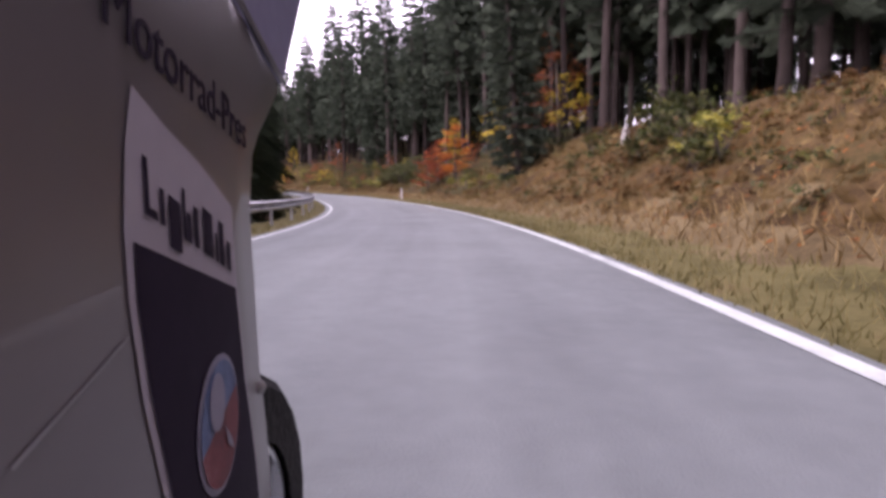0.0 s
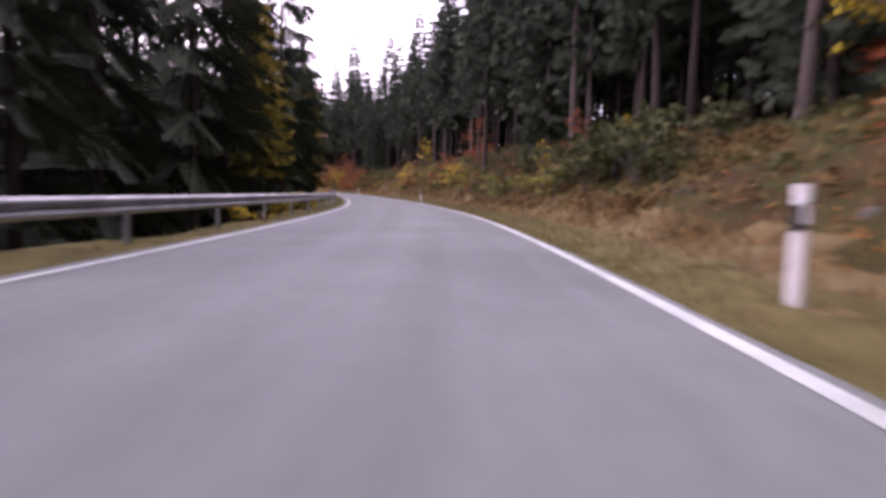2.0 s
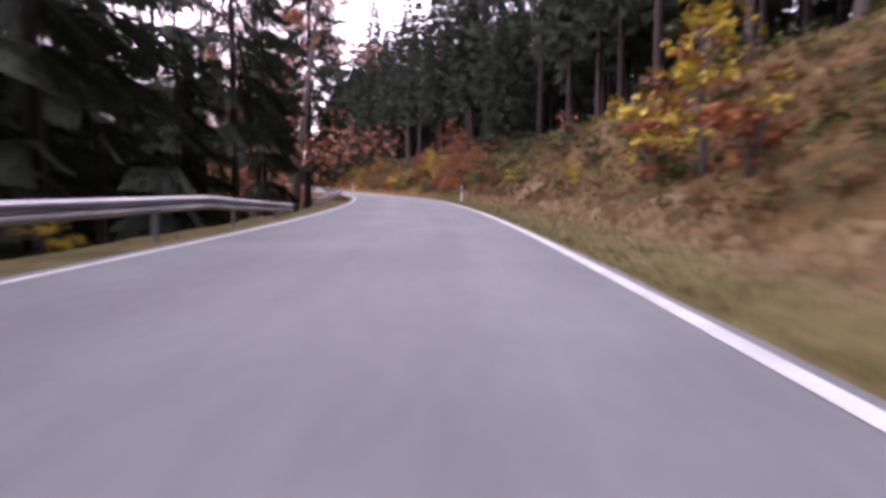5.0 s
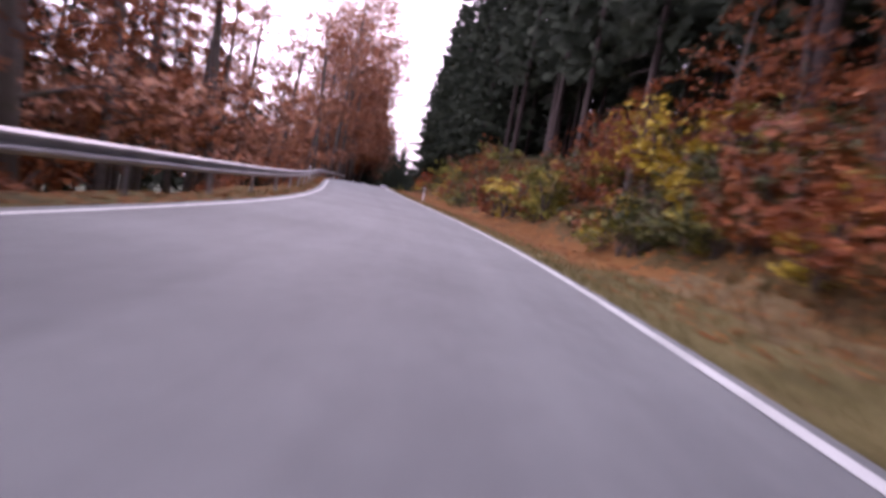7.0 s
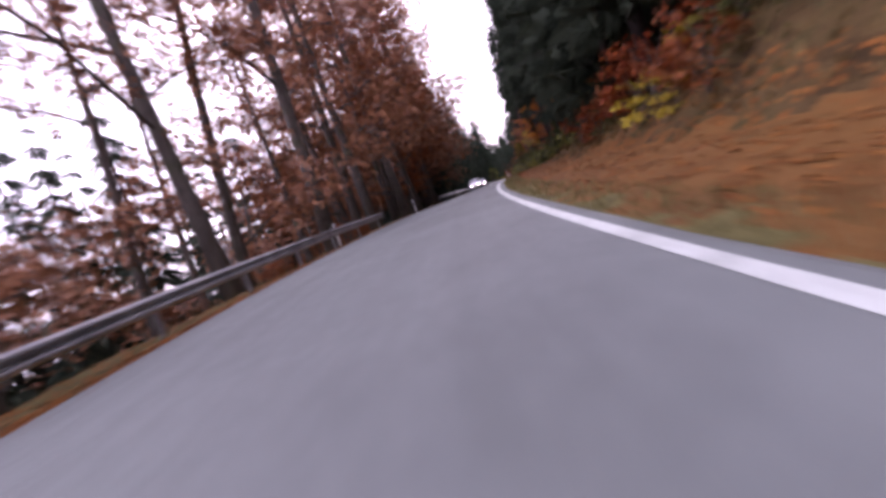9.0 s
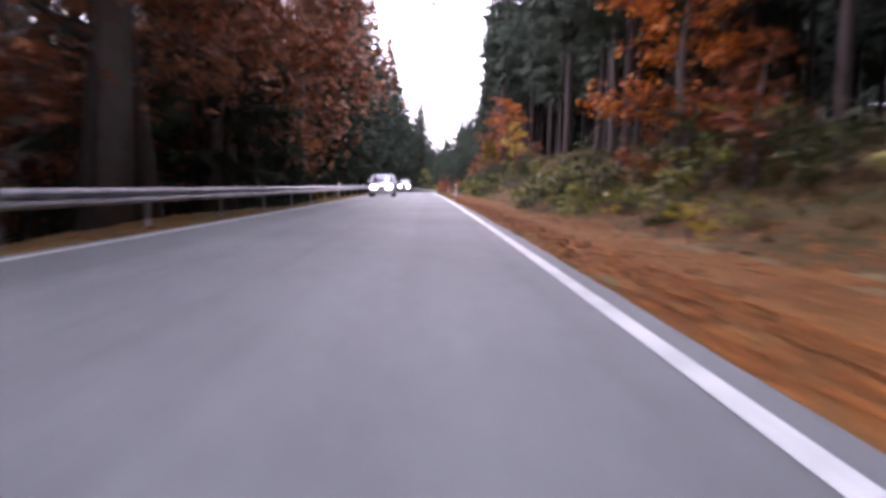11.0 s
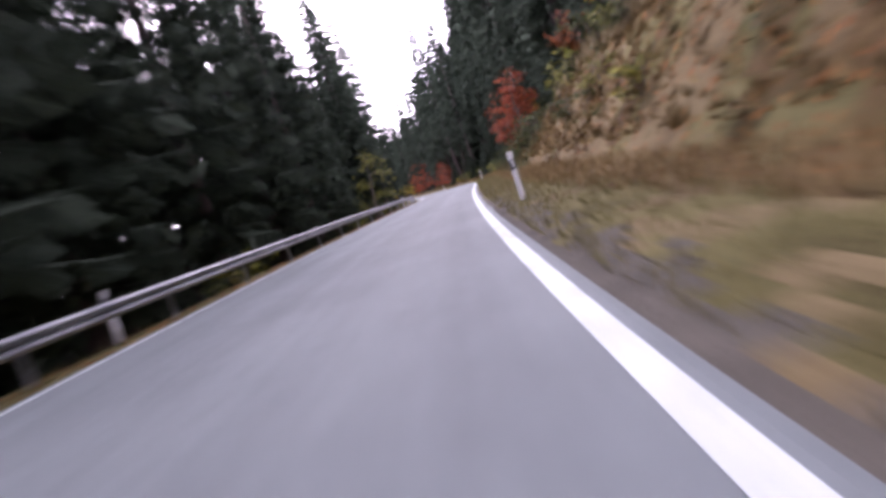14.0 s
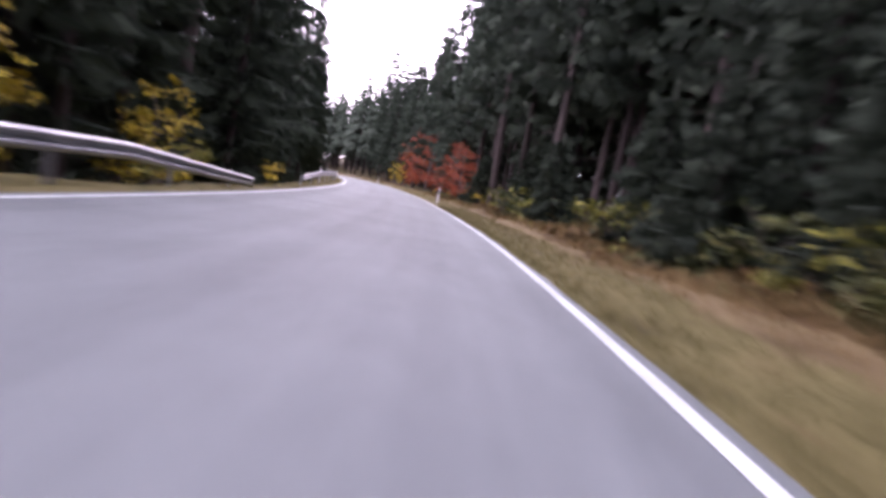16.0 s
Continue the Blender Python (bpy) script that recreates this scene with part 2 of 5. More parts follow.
LEAF = {
    "red": mat("red_leaves", [(.125, .016, .006), (.235, .042, .009), (.345, .09, .014)], .6, 1.0, per="island", sprig=0.06),
    "orange": mat("orange_leaves", [(.28, .055, .006), (.46, .13, .01), (.58, .25, .016)], .6, 1.0, per="island", sprig=0.065),
    "rust": mat("rusty_leaves", [(.115, .03, .009), (.22, .062, .015), (.33, .115, .028)], .65, 1.0, per="island", sprig=0.06),
    "russet": mat("russet_leaves", [(.18, .07, .035), (.31, .13, .06), (.42, .20, .095)], .65, 1.0, per="island", sprig=0.06),
    "larch": mat("larch_needles", [(.06, .06, .012), (.14, .12, .02), (.26, .20, .035)], .75, 1.2, per="island", frond=True, gloss=.08),
    "brown": mat("dead_bracken", [(.035, .018, .006), (.085, .045, .014), (.16, .095, .034)], .8, 1.0, per="island", sprig=0.045),
    "yellow": mat("yellow_leaves", [(.24, .17, .012), (.42, .31, .018), (.50, .42, .04)], .6, 1.0, per="island", sprig=0.06),
    "green": mat("fading_green_leaves", [(.062, .078, .011), (.148, .155, .02), (.29, .255, .034)], .6, 1.0, per="island", sprig=0.06),
    "olive": mat("bramble_leaves", [(.02, .034, .007), (.046, .062, .012), (.098, .095, .018)], .65, 1.0, per="island", sprig=0.05),
}
GRASS = mat("verge_grass", [(.098, .09, .034), (.158, .138, .054), (.222, .188, .085), (.115, .114, .042)], .85, 3.0, per="island")
STRAW = mat("withered_grass", [(.105, .07, .028), (.19, .132, .055), (.29, .215, .10)], .85, 3.0, per="island")
# pale straw, lightened further to paint in the sky glowing through it
BACKLIT_STRAW = mat("backlit_straw", [(.17, .13, .066), (.28, .225, .125), (.38, .32, .19)], .85, 3.0, per="island")
TUSSOCK = mat("grass_tussocks", [(.064, .041, .0145), (.123, .083, .03), (.205, .149, .062)], .85, 3.0, per="island", tuft=9)
LITTER = mat("fallen_leaves", [(.108, .038, .009), (.185, .066, .014), (.275, .112, .024)], .85, 1.0, per="island")
ZINC = mat("weathered_zinc", [(.22, .228, .235), (.33, .338, .345), (.44, .446, .45)], .5, .7, metal=.75, bump=.1)
WHITE = mat("white_plastic", [(.66, .66, .66), (.78, .78, .77)], .45, .5)
BLACK = mat("black_plastic", [(.012, .012, .013), (.03, .03, .03)], .5, .5)
REFLECTOR = mat("clear_reflector", [(.55, .55, .58), (.75, .75, .78)], .15, .05)
STONE = mat("weathered_stone", [(.20, .19, .17), (.38, .37, .34), (.50, .49, .46)], .9, .4, bump=.8, bump_size=.05)
HILL = mat("distant_wood", [(.014, .024, .013), (.03, .04, .02), (.05, .045, .022)], .95, 14.0, bump=1.0, bump_size=3.0)


# ---- mesh helpers ----
def mesh(name, verts, faces, material, smooth=False):
    me = bpy.data.meshes.new(name)
    me.from_pydata([tuple(v) for v in verts], [], [tuple(f) for f in faces])
    me.materials.append(material)
    if smooth:
        me.shade_smooth()
    me.update()
    return me


def part(name, me, parent, label="", place=None):
    ob = new(name, me)
    ob.parent = parent
    if place is not None:
        ob.matrix_basis = place
    if label:
        tagged(ob, label)
    return ob


def thing(name, label, category, group="", kind="", place=None):
    ob = new(name)
    if place is not None:
        ob.matrix_basis = place
    return tagged(ob, label, category, group, kind)


class Build:
    """Collects verts and faces of one mesh."""
    def __init__(self):
        self.v, self.f = [], []

    def tube(self, points, radii, sides=7, caps=True):
        base = len(self.v)
        pts = [Vector(p) for p in points]
        for k, p in enumerate(pts):
            d = (pts[min(k + 1, len(pts) - 1)] - pts[max(k - 1, 0)]).normalized()
            a = d.orthogonal().normalized() if abs(d.z) < .9 else Vector((1, 0, 0)).cross(d).normalized()
            b = d.cross(a)
            for i in range(sides):
                w = 2 * math.pi * i / sides
                self.v.append(p + (a * math.cos(w) + b * math.sin(w)) * radii[k])
        for k in range(len(pts) - 1):
            for i in range(sides):
                j = (i + 1) % sides
                self.f.append((base + k * sides + i, base + k * sides + j, base + (k + 1) * sides + j, base + (k + 1) * sides + i))
        if caps:
            self.f.append(tuple(base + i for i in reversed(range(sides))))
            self.f.append(tuple(base + (len(pts) - 1) * sides + i for i in range(sides)))

    def quad(self, *corners):
        base = len(self.v)
        self.v += corners
        self.f.append(tuple(range(base, base + len(corners))))

    def box(self, lo, hi):
        base = len(self.v)
        for z in (lo[2], hi[2]):
            self.v += [(lo[0], lo[1], z), (hi[0], lo[1], z), (hi[0], hi[1], z), (lo[0], hi[1], z)]
        self.f += [tuple(base + i for i in q) for q in ((3, 2, 1, 0), (4, 5, 6, 7), (0, 1, 5, 4), (1, 2, 6, 5), (2, 3, 7, 6), (3, 0, 4, 7))]

    def sweep(self, profile, stations, closed=False):
        """profile: points (o, z); stations: arcs."""
        base, n = len(self.v), len(profile)
        for s in stations:
            self.v += [tuple(q) for q in at(s, [p[0] for p in profile], [p[1] for p in profile])]
        for k in range(len(stations) - 1):
            for i in range(n if closed else n - 1):
                j = (i + 1) % n
                self.f.append((base + k * n + i, base + k * n + j, base + (k + 1) * n + j, base + (k + 1) * n + i))
        if closed:
            self.f.append(tuple(base + i for i in range(n)))
            self.f.append(tuple(base + (len(stations) - 1) * n + i for i in reversed(range(n))))

    def mesh(self, name, material, smooth=False):
        return mesh(name, self.v, self.f, material, smooth)


# ---- ground and road ----
def build_ground():
    right = [.15, .3, .45, .6, .75, .9, 1.1, 1.3, 1.5, 1.7, 1.9, 2.1, 2.3, 2.5, 2.7, 2.9, 3.15, 3.4, 3.65, 3.9, 4.4, 4.9, 5.4, 5.9, 6.4, 6.9, 7.5, 8.1, 8.8, 9.6, 10.6, 12, 14, 17, 21, 26, 33, 44, 60, 85]
    left = [-W - q for q in (85, 60, 42, 30, 22, 17, 13, 10, 8, 6.4, 5.2, 4.2, 3.4, 2.7, 2.1, 1.6, 1.2, .8, .4, .15)]
    cols = left + [-W / 2] + right
    rows = [-160, -110, -80, -60, -45] + list(np.arange(-30, 430, .4)) + list(np.arange(430, 560, .9)) + [570, 590, 620, 660, 720, 800]
    verts, faces = [], []
    for s in rows:
        hs = [rise(s, o) if o in right or o in left else -0.35 for o in cols]
        verts += [tuple(q) for q in at(s, cols, hs)]
    n = len(cols)
    for k in range(len(rows) - 1):
        for i in range(n - 1):
            faces.append((k * n + i, k * n + i + 1, (k + 1) * n + i + 1, (k + 1) * n + i))
    me = mesh("ground", verts, faces, EARTH, True)
    for m in (TURF, LEAFY, DUFF, GRAVEL, TAN, HILL, MOSSY):
        me.materials.append(m)
    zone, patchy = [], random.Random(3)
    for k in range(len(rows) - 1):
        for i in range(n - 1):
            s, o = rows[k], (cols[i] + cols[i + 1]) / 2
            o += .5 * rough(s, o, 2.0) + .35 * rough(s, o, .8) + patchy.gauss(0, .16 if o < 3.2 else .05)
            crest = float(np.interp(s, BANK[:, 0], BANK[:, 2]))
            leafy = 173 < s + 5 * rough(s, o, 6) < 335 + 9 * rough(s, o, 1.5)
            inner = .35 if 252 < s < 300 else .6 if 178 < s < 200 else .2 if 299 < s < 311 else .65 if s > 299 else .5 if s > 200 else 1.0
            if abs(o + 3) > 52:
                zone.append(6)
            elif 318 < s < 390 and -1.2 < o < float(np.interp(s, [318, 328, 352, 362, 390], [.1, .75, .55, .4, .15])):
                zone.append(4)
            elif o > (3.7 if s > 402 else crest - .5) or o < -W - 3:
                zone.append(3)
            # dark litter floor here, which also carries this bank's deep shade in its colour
            elif 39 < s < 62 and o > 3.4 + 1.2 * rough(s, o, 3):
                zone.append(3)
            elif 274 < s < 346 and o > 2.5 and rough(s, o, 2.5) < .35:
                zone.append(7)
            elif leafy and o > inner and (o < (3.0 if s < 198 else 3.3 if s < 225 else 3.6 if s < 246 else 2.5)):
                zone.append(2)
            elif o < (inner if leafy else 1.75 + .5 * rough(s, o, 1.1)):
                zone.append(5 if 340 < s < 400 and o > .8 and rough(s, o, 1.3) > .22 else 1)
            elif 346 < s < 398 and o < (9 if s < 370 else 3.7):
                zone.append(5 if rough(s, o, 2.2) > (-.12 if s < 374 else .25) else 1 if rough(s, o, .9) > 0 else 0)
            elif o < 2.8 or s < 165 and o < 4 and rough(s, o, 2.5) > .3:
                zone.append(5)
            else:
                zone.append(0)
    me.polygons.foreach_set("material_index", zone)
    tagged(new("ground", me), "leaf-strewn forest floor and roadside banks", "ground", kind="structure")


build_ground()


def build_hills():
    """The wooded country beyond, joined under the rim of the near ground and rolling away to the horizon."""
    xs, ys = np.arange(-1700, 1501, 40.0), np.arange(-1400, 1801, 40.0)
    heads = np.stack([line_x, line_y], -1)
    verts, faces = [], []
    for y in ys:
        for x in xs:
            k = int(((heads - (x, y)) ** 2).sum(1).argmin())
            dx, dy = x - line_x[k], y - line_y[k]
            o, along = dx * math.cos(turn[k]) + dy * math.sin(turn[k]), -dx * math.sin(turn[k]) + dy * math.cos(turn[k])
            far = max(0, math.hypot(o, along) - 95)
            z = line_z[k] + rise(float(sg[k]), max(-84, min(84, o))) - .5 - 15 * max(0, min(1, (100 - abs(o)) / 30))
            z += min(1, far / 500) * (45 * rough(x, y, 420) + 12 * rough(x, y, 130)) - min(14, far * .03)
            verts.append((x, y, z))
    n = len(xs)
    for k in range(len(ys) - 1):
        faces += [(k * n + i, k * n + i + 1, (k + 1) * n + i + 1, (k + 1) * n + i) for i in range(n - 1)]
    tagged(new("backdrop_hills", mesh("backdrop_hills", verts, faces, HILL, True)), "dark wooded hills rolling away to the horizon", "hills", kind="structure")


build_hills()
arcs = list(np.arange(-60, 640, 1.5))

def shoulder(s):
    """Width of the asphalt beyond the right edge line."""
    return float(np.interp(s, [-60, 190, 262, 280, 310, 340, 375, 392, 640], [.15, .15, .24, .28, .2, .13, .13, .14, .14])) + .05 * rough(s, 7, 1.2)


b = Build()
for s in arcs:
    e = shoulder(s)
    b.v += [tuple(q) for q in at(s, [-W - .32, -W - .32, -W - .28, -W / 2, e, e + .06, e + .07], [-.3, -.01, 0, .03, .001, -.012, -.3])]
for k in range(len(arcs) - 1):
    b.f += [(k * 7 + i, k * 7 + i + 1, k * 7 + i + 8, k * 7 + i + 7) for i in range(6)]
road_mesh = b.mesh("road", ASPHALT)
uv = road_mesh.uv_layers.new(name="across_along")
across = (-W - .32, -W - .32, -W - .28, -W / 2, .3, .36, .37)
for lp in road_mesh.loops:
    uv.data[lp.index].uv = (across[lp.vertex_index % 7], arcs[lp.vertex_index // 7])
road = tagged(new("road", road_mesh), "worn grey asphalt country road, slightly cambered", "road", kind="structure")


def edge_line(name, o, stretches):
    """stretches: (arc, width) knots; a width of 0 where fallen leaves hide the paint."""
    b = Build()
    h = lambda x: .03 * (1 - abs(x + W / 2) / (W / 2 + .35)) + .006
    ks, ws = [k for k, _ in stretches], [w for _, w in stretches]
    last = None
    for s in np.arange(-60, 640, .75):
        w = float(np.interp(s, ks, ws)) * (1 + .06 * rough(s, o, .8))
        if w < .02:
            last = None
            continue
        k = len(b.v)
        b.v += [tuple(q) for q in at(s, [o - w / 2, o, o + w / 2], [h(o - w / 2), h(o) + .002, h(o + w / 2)])]
        if last is not None:
            b.f += [(last, last + 1, k + 1, k), (last + 1, last + 2, k + 2, k + 1)]
        last = k
    tagged(new(name, b.mesh(name, LINE)), "worn white painted edge line along the asphalt", "road marking", kind="structure")


edge_line("edge_line_right", 0.0, [(-60, .15), (140, .15), (150, .13), (240, .14), (262, .142), (285, .145), (300, .146), (345, .148), (385, .148), (395, .132), (412, .122), (640, .125)])
edge_line("edge_line_left", -W, [(-60, .13), (210, .13), (216, 0), (262, 0), (266, .13), (640, .13)])


# a faint tan smear of dried sand on the asphalt
SAND = mat("dried_sand", [(.15, .155, .145), (.168, .165, .148), (.185, .176, .155)], .95, .6)
b = Build()
sandy = random.Random(17)
for _ in range(420):
    s = 30 + sandy.gauss(0, 3)
    c, w, n = -.8 + .25 * rough(s, 9, 9) + sandy.gauss(0, .08), sandy.uniform(.01, .035), sandy.uniform(.1, .5)
    b.quad(*[tuple(q) for q in at([s, s + n * .5, s + n, s + n * .5], [c, c + w, c, c - w], [.005 + .0095 * (.15 - c) + sandy.uniform(0, .001)] * 4)])
tagged(new("sand_grains", b.mesh("sand_grains", SAND)), "faint tan streak of dried sand on the asphalt", "sand", kind="stuff")


# ---- guide posts ----
def guide_post():
    g = thing("guide_post", "white plastic roadside guide post with slanted black band and reflector", "guide post", "guide posts along the verge")
    b = Build()
    prof = lambda k: [(-.06 * k, .02), (-.045 * k, -.035), (0, -.06), (.045 * k, -.035), (.06 * k, .02), (.03 * k, .05), (-.03 * k, .05)]

    def shell(zs, k, out=1.0, slant=0.0):
        b = Build()
        for z in zs:
            b.v += [(x * out, y * out, z + slant * x) for x, y in prof(k)]
        n = 7
        for r in range(len(zs) - 1):
            b.f += [(r * n + i, r * n + (i + 1) % n, (r + 1) * n + (i + 1) % n, (r + 1) * n + i) for i in range(n)]
        b.f += [tuple(reversed(range(n))), tuple((len(zs) - 1) * n + i for i in range(n))]
        return b
    part("body", shell([-.25, 0, .5, .98, 1.0], 1).mesh("guide_post_body", WHITE), g)
    part("black_band", shell([.62, .84], 1, 1.06, .35).mesh("guide_post_band", BLACK), g, "slanted black band")
    b = Build()
    b.box((-.024, -.068, .67), (.024, -.06, .83))
    part("reflector", b.mesh("guide_post_reflector", REFLECTOR), g, "rectangular clear reflector")
    return g


first = guide_post()
POSTS = [(51.6, 1.13), (101.6, 1.25), (151.4, 1.32), (203.3, 1.42), (303.5, 1.06), (356.3, .86), (404.0, 1.05), (447.1, 1.06), (495.7, .89), (545, .9),
         (100.1, -W - 1.35), (151.3, -W - 1.7), (205.6, -W - 1.35), (235.6, -W - 1.35), (253.5, -W - 1.1), (298.9, -W - 1.35), (354.5, -W - 1.35), (398.9, -W - 1.35), (447, -W - 1.35)]
for k, (s, o) in enumerate(POSTS):
    m = Matrix.Translation(at(s, o, rise(s, o) + .02)) @ pose(0, 0, 0, random.uniform(-1, 1), random.uniform(-1.5, 1.5), heading(s))
    if k == 0:
        first.matrix_basis = m
    else:
        copy_thing(first, m)


# ---- guard rails on the valley side ----
def guard_rail(s0, s1, o=-W - 1.0, flare0=0.0, flare1=0.0, dip0=0.0, dip1=0.0):
    g = thing("guard_rail", "grey galvanised W-beam guard rail on steel posts", "guard rail", "guard rails along the road", place=Matrix.Translation(at(s0, o)))
    base = Vector(at(s0, o))
    wave = [(.0, .75), (.035, .735), (.075, .70), (.075, .665), (.02, .63), (.0, .60), (.02, .57), (.075, .535), (.075, .50), (.035, .465), (.0, .45)]
    wave = wave + [(x - .006, z) for x, z in reversed(wave)]

    def bend(s):
        e0, e1 = max(0, 1 - (s - s0) / 8), max(0, 1 - (s1 - s) / 8)
        return o - flare0 * e0 * e0 - flare1 * e1 * e1, -dip0 * e0 - dip1 * e1
    s = s0
    while s < s1 - .5:
        e = min(s + 4, s1)
        b = Build()
        for k, q in enumerate(np.linspace(s, e + .15, 5)):
            oo, dz = bend(q)
            b.v += [Vector(v) - base for v in at(q, [oo + x for x, _ in wave], [z + dz for _, z in wave])]
        n = len(wave)
        for k in range(4):
            b.f += [(k * n + i, k * n + (i + 1) % n, (k + 1) * n + (i + 1) % n, (k + 1) * n + i) for i in range(n)]
        part("beam", b.mesh("beam", ZINC), g)
        oo, dz = bend(s)
        b = Build()
        q = Vector(at(s + .08, oo - .09, 0)) - base
        for lo, hi in (((-.035, -.05, -.7), (.035, -.044, .72 + dz)), ((-.035, .044, -.7), (.035, .05, .72 + dz)), ((-.035, -.05, -.7), (-.029, .05, .72 + dz)), ((-.02, -.04, .5 + dz), (.095, .04, .7 + dz))):
            b.box(lo, hi)
        turn_ = Matrix.Translation(q) @ pose(0, 0, 0, 0, 0, heading(s))
        part("post", b.mesh("rail_post", ZINC), g, place=turn_)
        s = e
    return g


RAILS = [(-12, 134, 0, 0, 0, .4), (146, 243, .9, 0, .5, 0), (268, 426, 0, 0, 0, .5), (436, 540, 0, 0, .3, 0)]
for s0, s1, f0, f1, d0, d1 in RAILS:
    guard_rail(s0, s1, flare0=f0, flare1=f1, dip0=d0, dip1=d1)


# ---- spruces ----
def spruce_trunk(rng, high, r, stubs):
    b = Build()
    lean = [Vector((rng.uniform(-.1, .1), rng.uniform(-.1, .1), 0)) for _ in range(8)]
    zs = [-.6, .15, .8, 3, high * .3, high * .55, high * .8, high]
    b.tube([Vector((0, 0, z)) + lean[k] * (z / high) for k, z in enumerate(zs)], [r * 1.6, r * 1.25, r, r * .9, r * .75, r * .52, r * .28, .02], 9)
    for _ in range(stubs):
        z, a, n = rng.uniform(2, high * .5), rng.uniform(0, 6.28), rng.uniform(.5, 1.8)
        d = Vector((math.cos(a), math.sin(a), -.18))
        b.tube([Vector((0, 0, z)), Vector((0, 0, z)) + d * n * .6, Vector((0, 0, z)) + d * n - Vector((0, 0, .15))], [.025, .016, .006], 4, False)
    return b.mesh("spruce_trunk", BARK, True)


def spray_uv(me):
    """Each quad runs from its root along to its tip: UV (along, across)."""
    uv = me.uv_layers.new(name="spray")
    flat = np.tile(np.array([0, .5, .5, 0, 1, .5, .5, 1], np.float32), len(me.polygons))
    uv.data.foreach_set("uv", flat)
    return me


def spruce_crown(rng, high, base, spread, whorls, per, twigs, wide=1.0, needles=None):
    b = Build()
    for w in range(whorls):
        u = (w + rng.uniform(-.3, .3)) / whorls
        z = base + (high - base - .3) * max(0, u) ** .92
        reach = spread * (1 - max(0, min(1, u))) ** .75 * (.55 + .45 * min(1, u * 6 + .3)) + .25
        for k in range(per):
            a = 6.283 * (k + rng.uniform(-.35, .35)) / per + w * 1.1
            n = reach * rng.uniform(.65, 1.12)
            out, side = Vector((math.cos(a), math.sin(a), 0)), Vector((-math.sin(a), math.cos(a), 0))
            droop = rng.uniform(.25, .5)

            def p(q):
                return Vector((0, 0, z)) + out * n * q + Vector((0, 0, n * (-droop * q + .22 * q * q)))
            for t in range(twigs):
                q = .12 + .88 * (t + rng.random() * .6) / twigs
                c = p(min(1, q))
                sgn = 1 if t % 2 else -1
                ln = n * (.42 - .26 * q) * rng.uniform(.7, 1.3) + .15
                tip = c + (out * .75 + side * sgn * rng.uniform(.5, 1.0)) * ln + Vector((0, 0, -ln * rng.uniform(.15, .75)))
                mid = (c + tip) * .5
                wd = (.17 + .26 * ln) * wide
                up = Vector((rng.uniform(-.3, .3), rng.uniform(-.3, .3), 1)) * wd * .5 + out * wd * .5 * rng.uniform(-.4, 1)
                b.quad(c - up * .4, mid - up - Vector((0, 0, wd * .35)), tip, mid + up)
            b.quad(p(.3), p(.7) - side * .22 * wide, p(1.12), p(.7) + side * .22 * wide)
    b.quad(Vector((0, .02, high - 1.3)), Vector((.14, 0, high - .7)), Vector((0, 0, high + .3)), Vector((-.14, 0, high - .7)))
    return spray_uv(b.mesh("spruce_crown", needles or NEEDLES))


def spruce(seed, high, r, base, spread, whorls, per, twigs, stubs, label, name="spruce_tree", category="tree", group="spruces beside the road", needles=None, wide=1.0):
    rng = random.Random(seed)
    g = thing(name, label, category, group)
    part("trunk", spruce_trunk(rng, high, r, stubs), g)
    part("crown", spruce_crown(rng, high, base, spread, whorls, per, twigs, wide, needles=needles), g)
    return g


TALL = "tall dark green spruce with a bare lower trunk"
FULL = "dark green spruce branched down to the ground"
kinds = {
    "tall": [spruce(1, 25, .22, 7, 3.1, 22, 6, 6, 16, TALL, wide=1.35), spruce(2, 22, .19, 5.5, 2.8, 20, 6, 6, 18, TALL, wide=1.35), spruce(3, 28, .26, 9.5, 3.3, 22, 6, 6, 14, TALL, wide=1.35)],
    "full": [spruce(4, 20, .22, 1.2, 3.4, 26, 7, 8, 0, FULL, wide=1.1), spruce(5, 15, .17, .6, 2.9, 23, 7, 8, 0, FULL, wide=1.1), spruce(6, 24, .26, 2.5, 3.6, 27, 7, 8, 2, FULL, wide=1.1)],
    "slim": [spruce(13, 18, .2, .3, 2.2, 30, 7, 9, 0, FULL)],
    "dense": [spruce(12, 17, .2, .1, 3.4, 30, 7, 10, 0, FULL)],
    "big": [spruce(10, 29, .3, 3.5, 3.9, 34, 7, 10, 2, FULL)],
    "larch": [spruce(8, 5.0, .06, .5, 1.3, 18, 6, 6, 0, "young larch with yellow autumn needles", "larch_tree", group="larches", needles=LEAF["larch"])],
    "tall_larch": [spruce(9, 19, .2, 4, 2.6, 26, 6, 5, 6, "tall larch thinning out in yellow autumn needles", "larch_tree", group="larches", needles=LEAF["larch"])],
    "young": [spruce(7, 5.5, .07, .2, 1.7, 16, 7, 8, 0, "young dark green spruce on the bank")],
}
used = set()


def plant(kind, s, o, size=1.0, tilt=1.5, sink=.1):
    proto = random.choice(kinds[kind])
    m = Matrix.Translation(spot(s, o, -sink)) @ pose(0, 0, 0, random.uniform(-tilt, tilt), random.uniform(-tilt, tilt), random.uniform(0, 360)) @ Matrix.Scale(size, 4)
    if proto.name not in used:
        used.add(proto.name)
        proto.matrix_basis = m
        return proto
    ob = copy_thing(proto, m)
    ob.scale = (size,) * 3
    return ob


